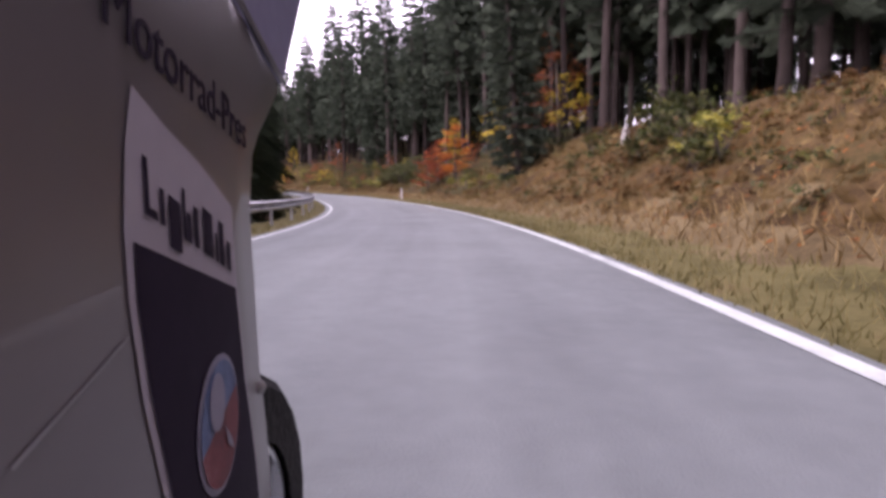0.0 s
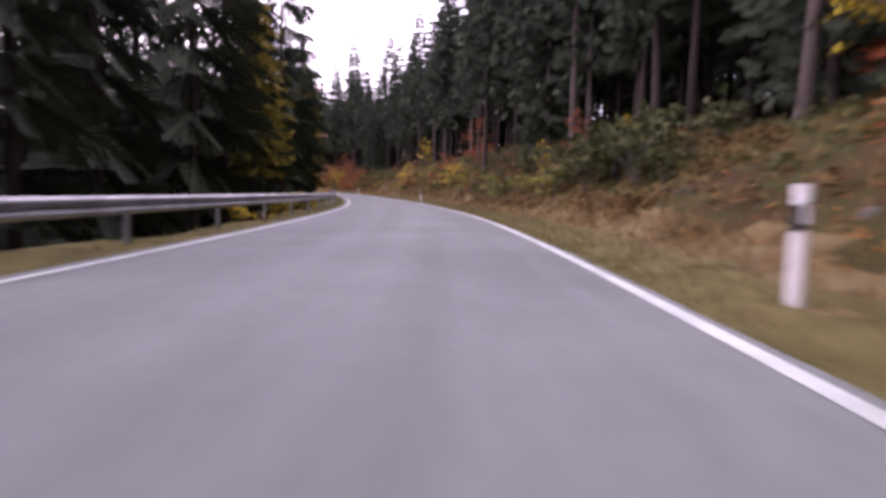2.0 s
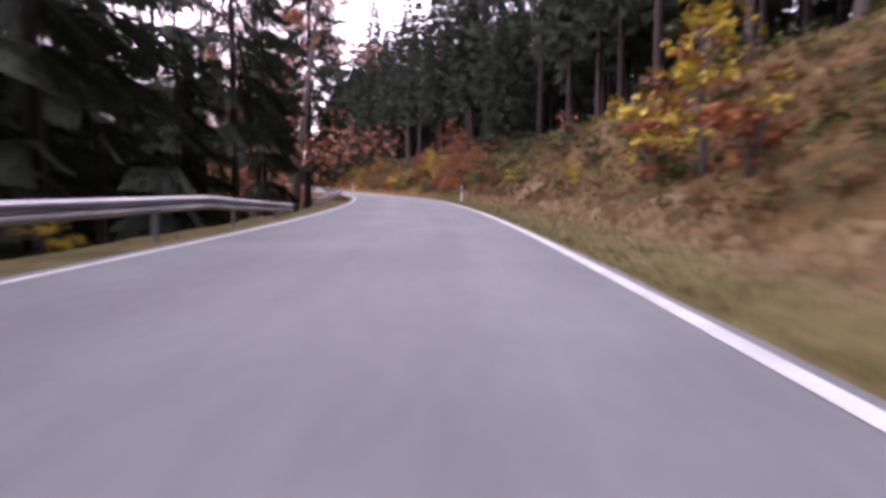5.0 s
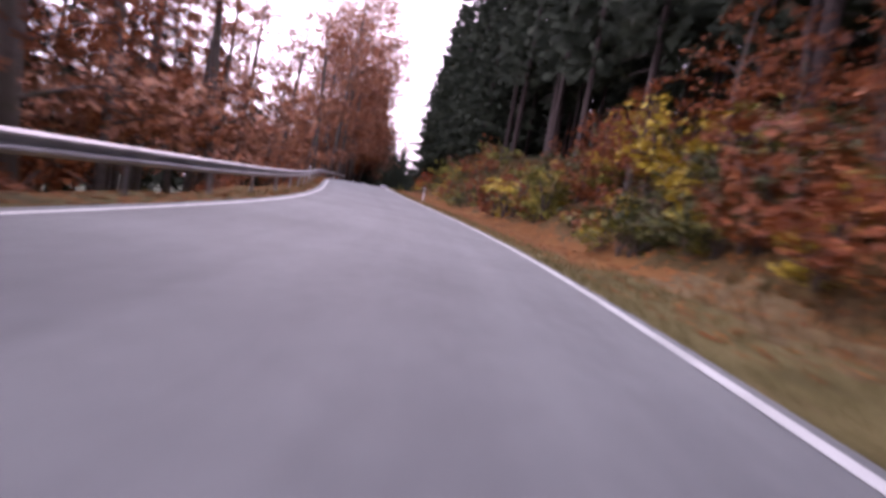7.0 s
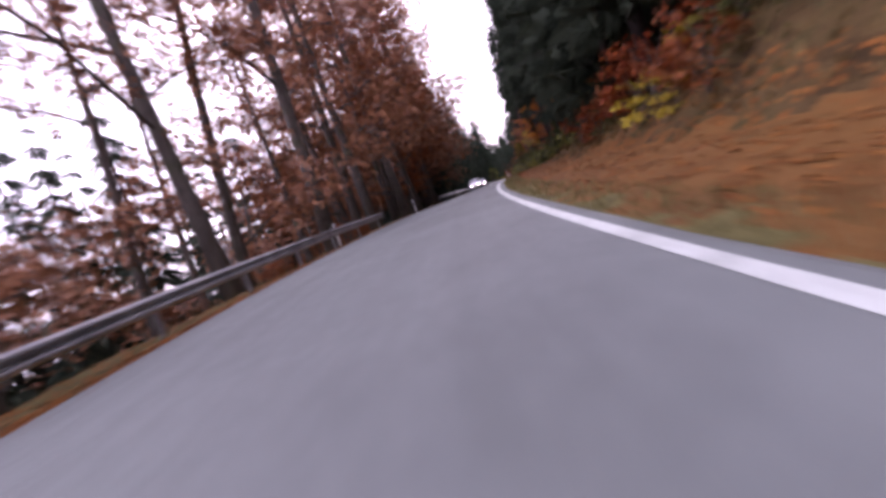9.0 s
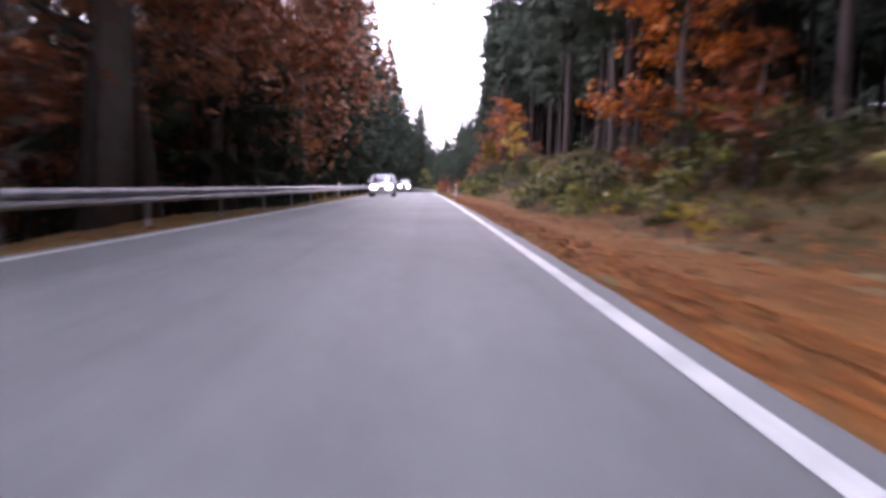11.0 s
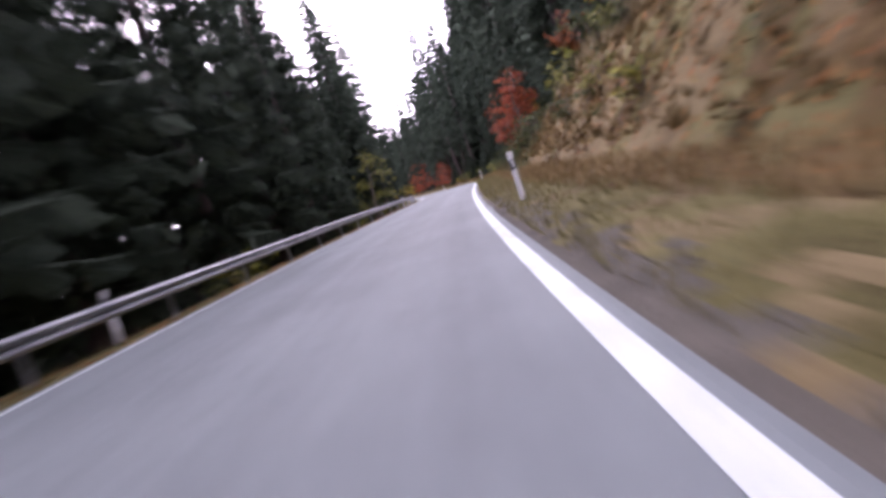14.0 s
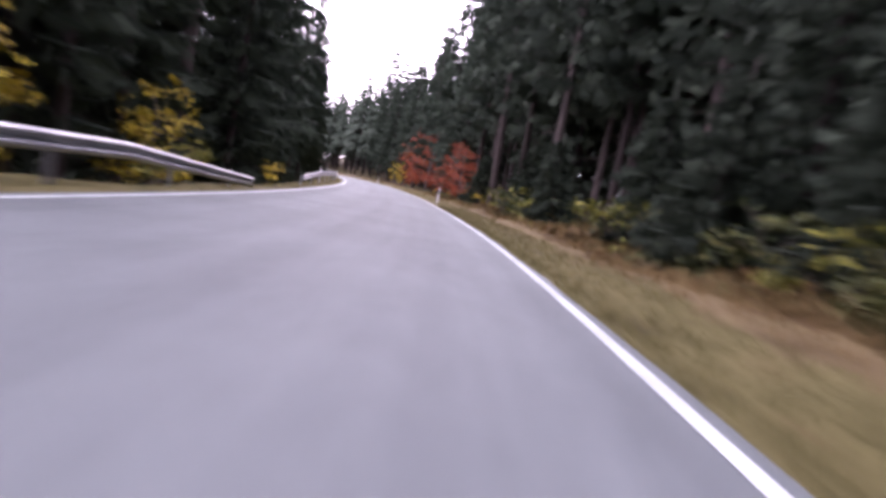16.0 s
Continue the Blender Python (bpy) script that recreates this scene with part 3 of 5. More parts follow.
# ---- woods: the nearest trees one by one, the rest as stands ----
def mesh_np(name, verts, quads, materials, index=None):
    me = bpy.data.meshes.new(name)
    verts, quads = np.asarray(verts, np.float32), np.asarray(quads, np.int32)
    me.vertices.add(len(verts))
    me.vertices.foreach_set("co", verts.ravel())
    me.loops.add(quads.size)
    me.loops.foreach_set("vertex_index", quads.ravel())
    me.polygons.add(len(quads))
    me.polygons.foreach_set("loop_start", np.arange(0, quads.size, 4, dtype=np.int32))
    for m in materials:
        me.materials.append(m)
    if index is not None:
        me.polygons.foreach_set("material_index", np.asarray(index, np.int32))
    me.update(calc_edges=True)
    me.validate()
    return me


random.seed(11)
for s, o in [(83.5, 9.0), (97.2, 6.4), (92, 8.6), (31.6, 9.0), (124.7, 9.0), (177.4, 9.0), (187, 9.0), (207.5, 9.0), (297.8, 8.0), (281.3, 8.5), (441, 5.0), (434.6, 5.0), (290, 8.4), (293, 9.0), (20, 9.8), (23, 10.4), (27, 9.6), (326, 7.6), (334, 8.0), (343, 7.7), (352, 8.1), (361, 7.8), (371, 8.2), (380, 7.8), (388, 8.3)]:
    plant("tall", s, o, random.uniform(.95, 1.1))
for s, o in [(217, 8.4), (222, 7.6), (227, 6.6), (231, 5.8), (235, 5.6), (240, 6.0)]:
    plant("full", s, o, random.uniform(1.0, 1.15))
for s, o in [(245, 5.6), (249, 6.4), (253, 5.2), (257, 7.4), (261, 6.2), (265, 8.0), (263, 4.9), (269, 6.4), (272, 8.8), (255, 9.2), (247, 8.6), (284, 6.9), (276, 10)]:
    plant("tall", s, o, random.uniform(1.0, 1.15))
for s in range(346, 405, 6):
    plant("big", s + random.uniform(-1.5, 1.5), -W - (3.5 if s < 382 else 6.2) + random.uniform(-.5, .3), random.uniform(.82, .92) if s < 365 else random.uniform(.62, .74))
    plant("full", s + random.uniform(-1.5, 1.5), 9.2 + random.uniform(-.5, .8), random.uniform(.95, 1.15))
for s, o in [(421, 8.2), (426, 7.6), (431, 7.4), (447, 4.8), (451, 5.2), (458, 5.6)]:
    plant("tall", s, o, random.uniform(1.0, 1.15))
for s, o in [(415, 5.8), (401, 5.2), (423, 6.5)]:
    plant("big", s, -W - o, random.uniform(.85, 1.0))
for s in range(399, 440, 4):
    plant("tall", s + random.uniform(-1, 1), (6.6 if s < 407 or s > 428 else 8.0) + random.uniform(-.6, .6), random.uniform(.9, 1.1))
    plant("tall", s + 2 + random.uniform(-1, 1), 9.0 + random.uniform(-.6, .8), random.uniform(.9, 1.1))
    plant("tall" if s % 3 else "full", s + random.uniform(-1, 1), 11.6 + random.uniform(-.5, 1.2), random.uniform(.9, 1.1))
spots = []          # (arc, offset, size) of the trees further back
for row, o in enumerate((10.2, 12.6, 15.2, 18.5, 22.5, 27, 33, 40, 48, 57)):
    s = -30 + row * 1.7
    while s < 418:
        q, p = s + random.uniform(-1.3, 1.3), o + random.uniform(-1.2, 1.2)
        if row < 1:
            low = random.random() < (.34 if 190 < q < 250 else .07)
            plant("full" if low else "tall", q, p, random.uniform(.8, 1.15))
        else:
            spots.append((q, p, random.uniform(.8, 1.15)))
        s += (5.2 if row < 1 else 4.2 if row < 3 else 3.2) + .04 * o + random.uniform(-1, 1)
for row, o in enumerate((5.8, 8.5, 12, 16, 21, 27, 34, 42)):
    s = 414 + random.uniform(0, 3)
    while s < 640:
        q, p = s + random.uniform(-1.3, 1.3), o + random.uniform(-1, 1)
        if row < 2 and q < 520 and (row > 0 or q > 462):
            plant("full" if random.random() < .45 else "tall", q, p, random.uniform(.8, 1.1))
        elif row > 0 or q > 462:
            spots.append((q, p, random.uniform(.8, 1.1)))
        s += 4.6 + .06 * o + random.uniform(-1, 1)
for row, o in enumerate((5.0, 8.0, 11.5, 15.5, 20, 26, 33)):
    s = -30 + random.uniform(0, 4)
    while s < 640:
        autumn = 150 < s < 268
        q, p = s + random.uniform(-1.5, 1.5), -W - o + random.uniform(-1, 1)
        size = random.uniform(.75, 1.1) * (.68 if 340 < q < 425 and o < 8 else .9 if 325 < q < 425 else 1)
        if autumn and o < 15:
            pass
        elif row < 1 and 280 < q < 450:
            plant("full" if random.random() < .55 else "tall", q, p, size)
        else:
            spots.append((q, p, size))
        s += (3.6 if 285 < s < 435 else 4.6) + .04 * o + random.uniform(-1, 1)


for row, o in enumerate((58, 66, 75)):
    spots += [(q + random.uniform(-1.5, 1.5), o + random.uniform(-2, 2), random.uniform(.8, 1.1)) for q in range(368, 500, 6)]


def stand_tree(rng, high, base, spread):
    """A light spruce: verts, quads, material of each."""
    v, f, m = [], [], []
    for z, r in ((-.8, .19), (high * .5, .12), (high, .02)):
        v += [(r * math.cos(a), r * math.sin(a), z) for a in (0, 1.257, 2.513, 3.77, 5.027)]
    for k in range(2):
        f += [(k * 5 + i, k * 5 + (i + 1) % 5, k * 5 + 5 + (i + 1) % 5, k * 5 + 5 + i) for i in range(5)]
    m += [0] * 10
    for w in range(14):
        u = (w + rng.uniform(-.3, .3)) / 14
        z = base + (high - base) * max(0, u)
        reach = spread * (1 - max(0, u)) ** .75 * (.5 + .5 * min(1, u * 5 + .3)) + .3
        for k in range(5):
            a = 6.283 * (k + rng.uniform(-.4, .4)) / 5 + w
            n = reach * rng.uniform(.7, 1.15)
            c, sn = math.cos(a), math.sin(a)
            for q, side in ((.62, .42), (.7, -.35)):
                p0 = (c * n * .1, sn * n * .1, z + .1)
                a2 = a + side
                tip = (math.cos(a2) * n * (q + .25), math.sin(a2) * n * (q + .25), z - n * rng.uniform(.3, .6))
                mid = [(p0[i] * .45 + tip[i] * .55) for i in range(3)]
                wd = .4 * n + .18
                base_i = len(v)
                v += [p0, (mid[0] - sn * wd * .5, mid[1] + c * wd * .5, mid[2] - wd * .5), tip, (mid[0] + sn * wd * .5, mid[1] - c * wd * .5, mid[2] + wd * .35)]
                f.append((base_i, base_i + 1, base_i + 2, base_i + 3))
                m.append(1)
    return np.array(v), np.array(f), np.array(m)


def stand(name, places, label):
    rng = random.Random(5)
    protos = [stand_tree(rng, h, bs, sp) for h, bs, sp in ((24, 6, 3.0), (21, 5, 2.8), (27, 8, 3.2), (23, 5.5, 2.9), (24, 3.5, 3.0), (21, 2, 2.8), (27, 5, 3.2), (18, 1.0, 2.9))]
    vs, fs, ms, n = [], [], [], 0
    for s, o, size in places:
        v, f, m = protos[rng.randrange(4) + (0 if 0 < o < 19 else 4)]
        a = rng.uniform(0, 6.283)
        r = np.array([[math.cos(a), -math.sin(a), 0], [math.sin(a), math.cos(a), 0], [0, 0, 1]]) * size
        vs.append(v @ r.T + np.array(spot(s, o, -.1)))
        fs.append(f + n)
        ms.append(m)
        n += len(v)
    me = spray_uv(mesh_np(name, np.concatenate(vs), np.concatenate(fs), [BARK, NEEDLES], np.concatenate(ms)))
    tagged(new(name, me), label, "wood", kind="stuff")


stand("spruce_wood_uphill", [p for p in spots if p[1] > 0], "dense dark spruce wood climbing the hillside")
stand("spruce_wood_downhill", [p for p in spots if p[1] <= 0], "dense dark spruce wood below the road")


# ---- broadleaved trees and shrubs ----
def leaves(rng, clumps, n, size, flat=.5):
    """Leaf blades strewn through clumps (x, y, z, radius): verts and quads."""
    n = int(n * .55)
    c = np.array(clumps)
    w = c[:, 3] ** 2
    pick = rng.choice(len(c), n, p=w / w.sum())
    d = rng.normal(size=(n, 3))
    d /= np.linalg.norm(d, axis=1)[:, None]
    p = c[pick, :3] + d * (c[pick, 3] * rng.uniform(.25, 1.05, n))[:, None] * np.array([1, 1, flat])
    a = rng.normal(size=(n, 3)) * np.array([1, 1, .55])
    a /= np.linalg.norm(a, axis=1)[:, None]
    b = np.cross(a, rng.normal(size=(n, 3)) * np.array([.4, .4, 1]))
    b /= np.linalg.norm(b, axis=1)[:, None] + 1e-6
    ln = size * 1.55 * rng.uniform(.6, 1.3, n)[:, None]
    v = np.stack([p - a * ln, p + b * ln * .6, p + a * ln, p - b * ln * .6], 1).reshape(-1, 3)
    return v, np.arange(4 * n).reshape(-1, 4)


def leafy(name, seed, high, spread, colour, count, size, label, group, stems=1, bare=.25, flat=.5, bark=None, taper=.75):
    rng, nr = random.Random(seed), np.random.RandomState(seed)
    g = thing(name, label, "tree" if stems == 1 else "shrub", group)
    b, clumps = Build(), []
    for k in range(stems):
        a = 6.283 * k / stems + rng.uniform(-.4, .4)
        out = Vector((math.cos(a), math.sin(a), 0)) * (spread * .45 if stems > 1 else .12 * spread)
        top = out + Vector((rng.uniform(-.2, .2), rng.uniform(-.2, .2), high * rng.uniform(.8, 1)))
        r = ((.022 if high < 10 else .0098) * high if stems == 1 else .012 * high) + .01
        mid = out * .35 + Vector((rng.uniform(-.1, .1), rng.uniform(-.1, .1), high * .45))
        spine = [Vector((0, 0, -.3)), out * .1 + Vector((0, 0, high * .15)), mid, (mid + top) * .5 + Vector((rng.uniform(-.15, .15), rng.uniform(-.15, .15), 0)), top]
        b.tube(spine, [r * 1.4, r, r * .75, r * .4, r * .12], 7 if stems == 1 else 3)
        limbs = 15 if taper < .5 else 9 if stems == 1 else 2
        for j in range(limbs):
            u = bare + (1 - bare) * (j + rng.random()) / limbs
            q = u * 4
            i = min(3, int(q))
            root = spine[i].lerp(spine[i + 1], q - i)
            aa = j * 2.4 + rng.uniform(-.5, .5)
            n = spread * (1.05 - taper * u) * rng.uniform(.7, 1.1)
            tip = root + Vector((math.cos(aa) * n, math.sin(aa) * n, n * rng.uniform(.1, .5)))
            half = root.lerp(tip, .5) + Vector((0, 0, n * .08))
            b.tube([root, half, tip], [r * .4 * (1.1 - u * .7), r * .22, r * .06], 4 if stems == 1 else 3, False)
            for q in (.45, .75, 1.0):
                e = root.lerp(tip, q)
                for _ in range(2):
                    tw = e + Vector((rng.uniform(-1, 1), rng.uniform(-1, 1), rng.uniform(-.3, .5))) * n * .35
                    b.quad(e, e.lerp(tw, .5) + Vector((0, 0, r * .12)), tw, e.lerp(tw, .5) - Vector((0, 0, r * .12)))
                    clumps.append((*tw, n * .3 + size))
                clumps.append((*e, n * .26 + size))
        clumps.append((*top, spread * .22 + size))
    if stems == 1 and high < 10:
        for _ in range(46):
            w, a, q = rng.uniform(-1, 1), rng.uniform(0, 6.283), rng.random() ** .5
            ring = math.sqrt(max(0, 1 - w * w)) * q * spread * (.85 - .25 * w)
            clumps.append((ring * math.cos(a), ring * math.sin(a), high * (.58 + .4 * w), spread * rng.uniform(.12, .2)))
    part("trunk", b.mesh("trunk", bark or BEECH_BARK, True), g)
    v, f = leaves(nr, clumps, count, size, flat)
    part("crown", mesh_np("crown", v, f, [LEAF[colour]]), g)
    return g


RED = "young beech with deep red autumn leaves"
kinds.update({
    "beech_orange": [leafy("beech_tree", 21, 8.5, 3.6, "orange", 7600, .09, "beech with glowing orange and yellow autumn leaves", "autumn beeches", bare=.2)],
    "beech_red": [leafy("beech_tree", 22, 5.0, 2.3, "red", 4600, .082, RED, "autumn beeches", bare=.1), leafy("beech_tree", 23, 6.0, 2.5, "red", 5000, .082, RED, "autumn beeches", bare=.15)],
    "beech_rust": [leafy("beech_tree", 24, 6.5, 2.8, "rust", 4600, .08, "young beech with rusty brown autumn leaves", "autumn beeches", bare=.12)],
    "sapling": [leafy("maple_sapling", 25, 3.8, 1.5, "yellow", 1300, .085, "slender sapling with bright yellow autumn leaves", "yellow saplings", bare=.2), leafy("maple_sapling", 26, 3.0, 1.2, "yellow", 900, .08, "slender sapling with bright yellow autumn leaves", "yellow saplings", bare=.2)],
    "rust_bush": [leafy("beech_shrub", 27, 2.4, 1.7, "rust", 780, .11, "bushy young beech in rusty autumn leaf", "shrubs on the bank", 4, .1), leafy("beech_shrub", 28, 2.9, 1.8, "rust", 820, .11, "bushy young beech in red-brown autumn leaf", "shrubs on the bank", 5, .1)],
    "red_bush": [leafy("beech_shrub", 35, 2.0, 1.4, "red", 850, .09, "low red-leaved autumn shrub", "shrubs on the bank", 4, .1)],
    "yellow_bush": [leafy("hazel_shrub", 29, 1.9, 1.4, "yellow", 750, .1, "hazel shrub with yellow and green autumn leaves", "shrubs on the bank", 5, .1), leafy("hazel_shrub", 30, 2.3, 1.6, "green", 850, .105, "hazel shrub with fading green leaves", "shrubs on the bank", 5, .1)],
    "bramble": [leafy("bramble_bush", 31, 1.1, 1.3, "olive", 440, .11, "low dark green bramble thicket", "brambles on the bank", 5, .05), leafy("bramble_bush", 32, 1.4, 1.5, "green", 440, .11, "low yellowing bramble thicket", "brambles on the bank", 5, .05)],
    "broom": [leafy("broom_bush", 36, 1.6, 1.5, "olive", 560, .096, "dense dark green broom bush", "brambles on the bank", 5, .05)],
    "spreading_beech": [leafy("tall_beech", 37, 18, 5.4, "russet", 9500, .11, "tall spreading beech with thin russet autumn leaves", "tall autumn trees below the road", bare=.3, flat=.9, taper=.35)],
    "maple_tree": [leafy("maple_tree", 39, 9.0, 3.0, "green", 3800, .1, "young maple with yellow-green fading leaves", "maples below the road", bare=.15, flat=.7)],
    "hedge": [leafy("hazel_shrub", 40, 3.4, 1.9, "olive", 1050, .108, "tall dull green hazel thicket on the bank", "shrubs on the bank", 6, .05), leafy("hazel_shrub", 41, 3.0, 1.8, "olive", 1000, .108, "tall dull green hazel thicket on the bank", "shrubs on the bank", 6, .05)],
    "tall_beech": [leafy("tall_beech", 38, 16, 4.0, "rust", 3600, .112, "tall beech with rusty orange autumn leaves", "tall autumn trees below the road", bare=.12, flat=.85),
                   leafy("tall_beech", 33, 17, 4.2, "russet", 3900, .112, "tall thinning beech with rusty autumn leaves", "tall autumn trees below the road", bare=.15, flat=.85),
                   leafy("tall_beech", 34, 15, 3.6, "russet", 2900, .108, "tall half-bare tree with pale russet leaves", "tall autumn trees below the road", bare=.2, flat=.85)],
})
random.seed(23)
NAMED = [("beech_red", 52.0, 3.7, .62), ("beech_orange", 48.2, 5.0, .56), ("beech_red", 50.6, 4.2, .68), ("slim", 36.0, 5.7, .95), ("tall", 39.5, 9.6, 1.0), ("dense", 165, 8.2, .7), ("big", 163, -W - 3.8, 1.05), ("spreading_beech", 229, -W - 3.0, 1.45), ("spreading_beech", 237, -W - 2.2, 1.6), ("spreading_beech", 246, -W - 2.4, 1.55), ("spreading_beech", 255, -W - 2.2, 1.65), ("spreading_beech", 264, -W - 2.6, 1.65), ("spreading_beech", 273, -W - 2.3, 1.75), ("spreading_beech", 283, -W - 2.5, 1.75), ("rust_bush", 371, 6.6, .9), ("broom", 366, 6.0, .9), ("broom", 369, 6.4, 1.0), ("yellow_bush", 363, 6.2, .7), ("spreading_beech", 268, -W - 3.6, 1.85), ("spreading_beech", 278, -W - 4, 1.85), ("beech_rust", 313, 6.2, 1.0), ("beech_orange", 313.6, 6.6, .75), ("sapling", 309.5, 6.6, 1.3), ("beech_red", 389.3, 4.9, 1.2), ("beech_red", 387.0, 4.7, .95), ("dense", 394.5, 6.9, .8), ("dense", 397.5, 7.6, .8), ("dense", 391.8, 8.2, .8), ("tall", 64, 9.6, .9), ("tall", 70, 9.2, .9), ("tall", 76, 9.8, .9), ("tall", 58, 9.4, .9), ("maple_tree", 394, -W - 3.4, .8), ("maple_tree", 401, -W - 3.3, .8), ("maple_tree", 408, -W - 3.4, .7), ("full", 402, 6.9, .75), ("full", 406.5, 7.2, .8), ("slim", 409.6, 6.5, .7), ("full", 413, 7.5, .8), ("young", 404.5, 5.3, 1.0), ("young", 415.5, 5.0, .8), ("sapling", 72.5, 7.4, .7), ("beech_rust", 77.5, 7.2, .45), ("full", 381, 7.8, .9), ("full", 385, 8.2, .9), ("full", 392.5, 7.6, .9), ("full", 396.5, 7.2, .85), ("young", 424, 5.4, .9), ("slim", 419, 6.2, .7), ("slim", 411, 6.0, .8), ("tall", 36.4, 9.0, .9), ("tall", 43, 9.2, .9), ("tall", 47.0, 9.4, .9), ("big", 305, -W - 3.6, 1.0), ("big", 312, -W - 3.4, 1.05), ("big", 319, -W - 3.8, 1.0), ("big", 326, -W - 3.5, 1.0), ("big", 333, -W - 3.6, .95), ("big", 340, -W - 3.5, 1.0), ("broom", 17.5, 5.2, 0.68), ("broom", 18.8, 5.8, 0.79), ("broom", 20.0, 6.2, 0.83), ("broom", 21.5, 6.4, 0.83), ("broom", 19.0, 6.8, 0.83), ("broom", 22.5, 6.9, 0.83), ("broom", 23.5, 7.4, 0.75), ("broom", 16.6, 4.9, 0.60), ("broom", 21, 5.4, .8), ("broom", 88.2, 5.2, .9), ("broom", 90.2, 6.3, 1.1), ("broom", 92.4, 5.2, .9), ("broom", 88, 7.2, 1.1), ("broom", 93.6, 6.8, 1.1), ("broom", 91.2, 7.6, 1.1), ("rust_bush", 83.4, 4.6, .6), ("bramble", 81, 4.2, .8), ("bramble", 85.6, 4.2, .7), ("broom", 163, 5.2, .8), ("broom", 157, 5.0, .8), ("rust_bush", 160, 4.4, .8), ("broom", 154, 6.2, .9), ("tall", 20, 12.5, .9), ("tall", 27, 13, .9), ("tall", 34, 12, .9), ("tall", 39, 13.5, .9), ("tall_beech", 256, -W - 3.4, 1.5), ("tall_beech", 266, -W - 3.0, 1.6), ("tall_beech", 276, -W - 2.9, 1.5), ("sapling", 47, 8.6, 1.5), ("sapling", 60, 9.2, 1.3), ("sapling", 36, 9.2, 1.4),
         ("beech_rust", 39, 9.8, 1.1), ("tall_larch", 78, -W - 4.6, .85), ("tall_larch", 117, -W - 5, .95), ("tall_larch", 110, -W - 4.2, .8), ("sapling", 84.5, 7.2, .6),
         ("sapling", 126, 3.9, 1.0), ("beech_rust", 104.5, 7.6, .8), ("sapling", 103, 5.2, .75), ("yellow_bush", 107, 5.5, 1), ("yellow_bush", 131, 4.6, 1), ("sapling", 136, 9.0, 1.2), ("sapling", 144, 8.6, .35),
         ("sapling", 184, 4.0, .6), ("sapling", 184.8, 3.7, .5), ("yellow_bush", 186.3, 3.5, .95), ("yellow_bush", 189, 3.6, .8), ("beech_rust", 179.5, 5.0, .62), ("beech_rust", 181.2, 4.8, .46), ("beech_rust", 182.6, 4.6, .52), ("sapling", 178.4, 5.2, 1.1), ("yellow_bush", 187.5, 3.0, 1.0), ("yellow_bush", 183.2, 3.5, 1.0), ("yellow_bush", 184.6, 4.0, .9), ("sapling", 185.2, 4.6, .5), ("sapling", 183, 4.8, .4), ("beech_rust", 181.6, 5.8, .45), ("beech_rust", 183.4, 6.0, .4), ("beech_rust", 182.8, 5.4, .5), ("beech_rust", 178, 7.2, .75), ("beech_rust", 194, 7.4, .3), ("beech_rust", 174, 6.4, .55), ("beech_rust", 170, 6.2, .6), ("sapling", 180.4, 5.4, .9),
         ("beech_orange", 279.5, 7.2, .95), ("beech_rust", 281.5, 9.4, .9), ("beech_rust", 276.5, 7.8, .55), ("red_bush", 275.5, 6.8, 1.2), ("larch", 312.5, 4.9, .8), ("rust_bush", 310.5, 4.6, 1.1), ("beech_rust", 315, 6.6, .55),
         ("beech_red", 388.5, 4.3, 1.0), ("beech_red", 390.2, 5.2, .75), ("sapling", 391, 7.0, .8), ("beech_red", 477, 4.2, 1.5), ("beech_red", 484, 3.8, 1.6), ("beech_red", 453, 3.4, .9), ("beech_red", 458, 3.8, 1.0), ("sapling", 497, 3.6, 1.2), ("sapling", 490, 3.4, .9),
         ("tall_larch", 413, -W - 6.5, .6), ("sapling", 418, -W - 4.5, 1.3), ("sapling", 425, -W - 3.6, 1.0), ("beech_orange", 294, -W - 5.2, 1.2), ("spreading_beech", 291, -W - 3.0, 1.5), ("spreading_beech", 298, -W - 3.6, 1.2), ("tall_beech", 298, -W - 4.4, .75), ("beech_red", 309, -W - 5, 1.2)]
for kind, s, o, size in NAMED:
    plant(kind, s, o, size, 4, .05)
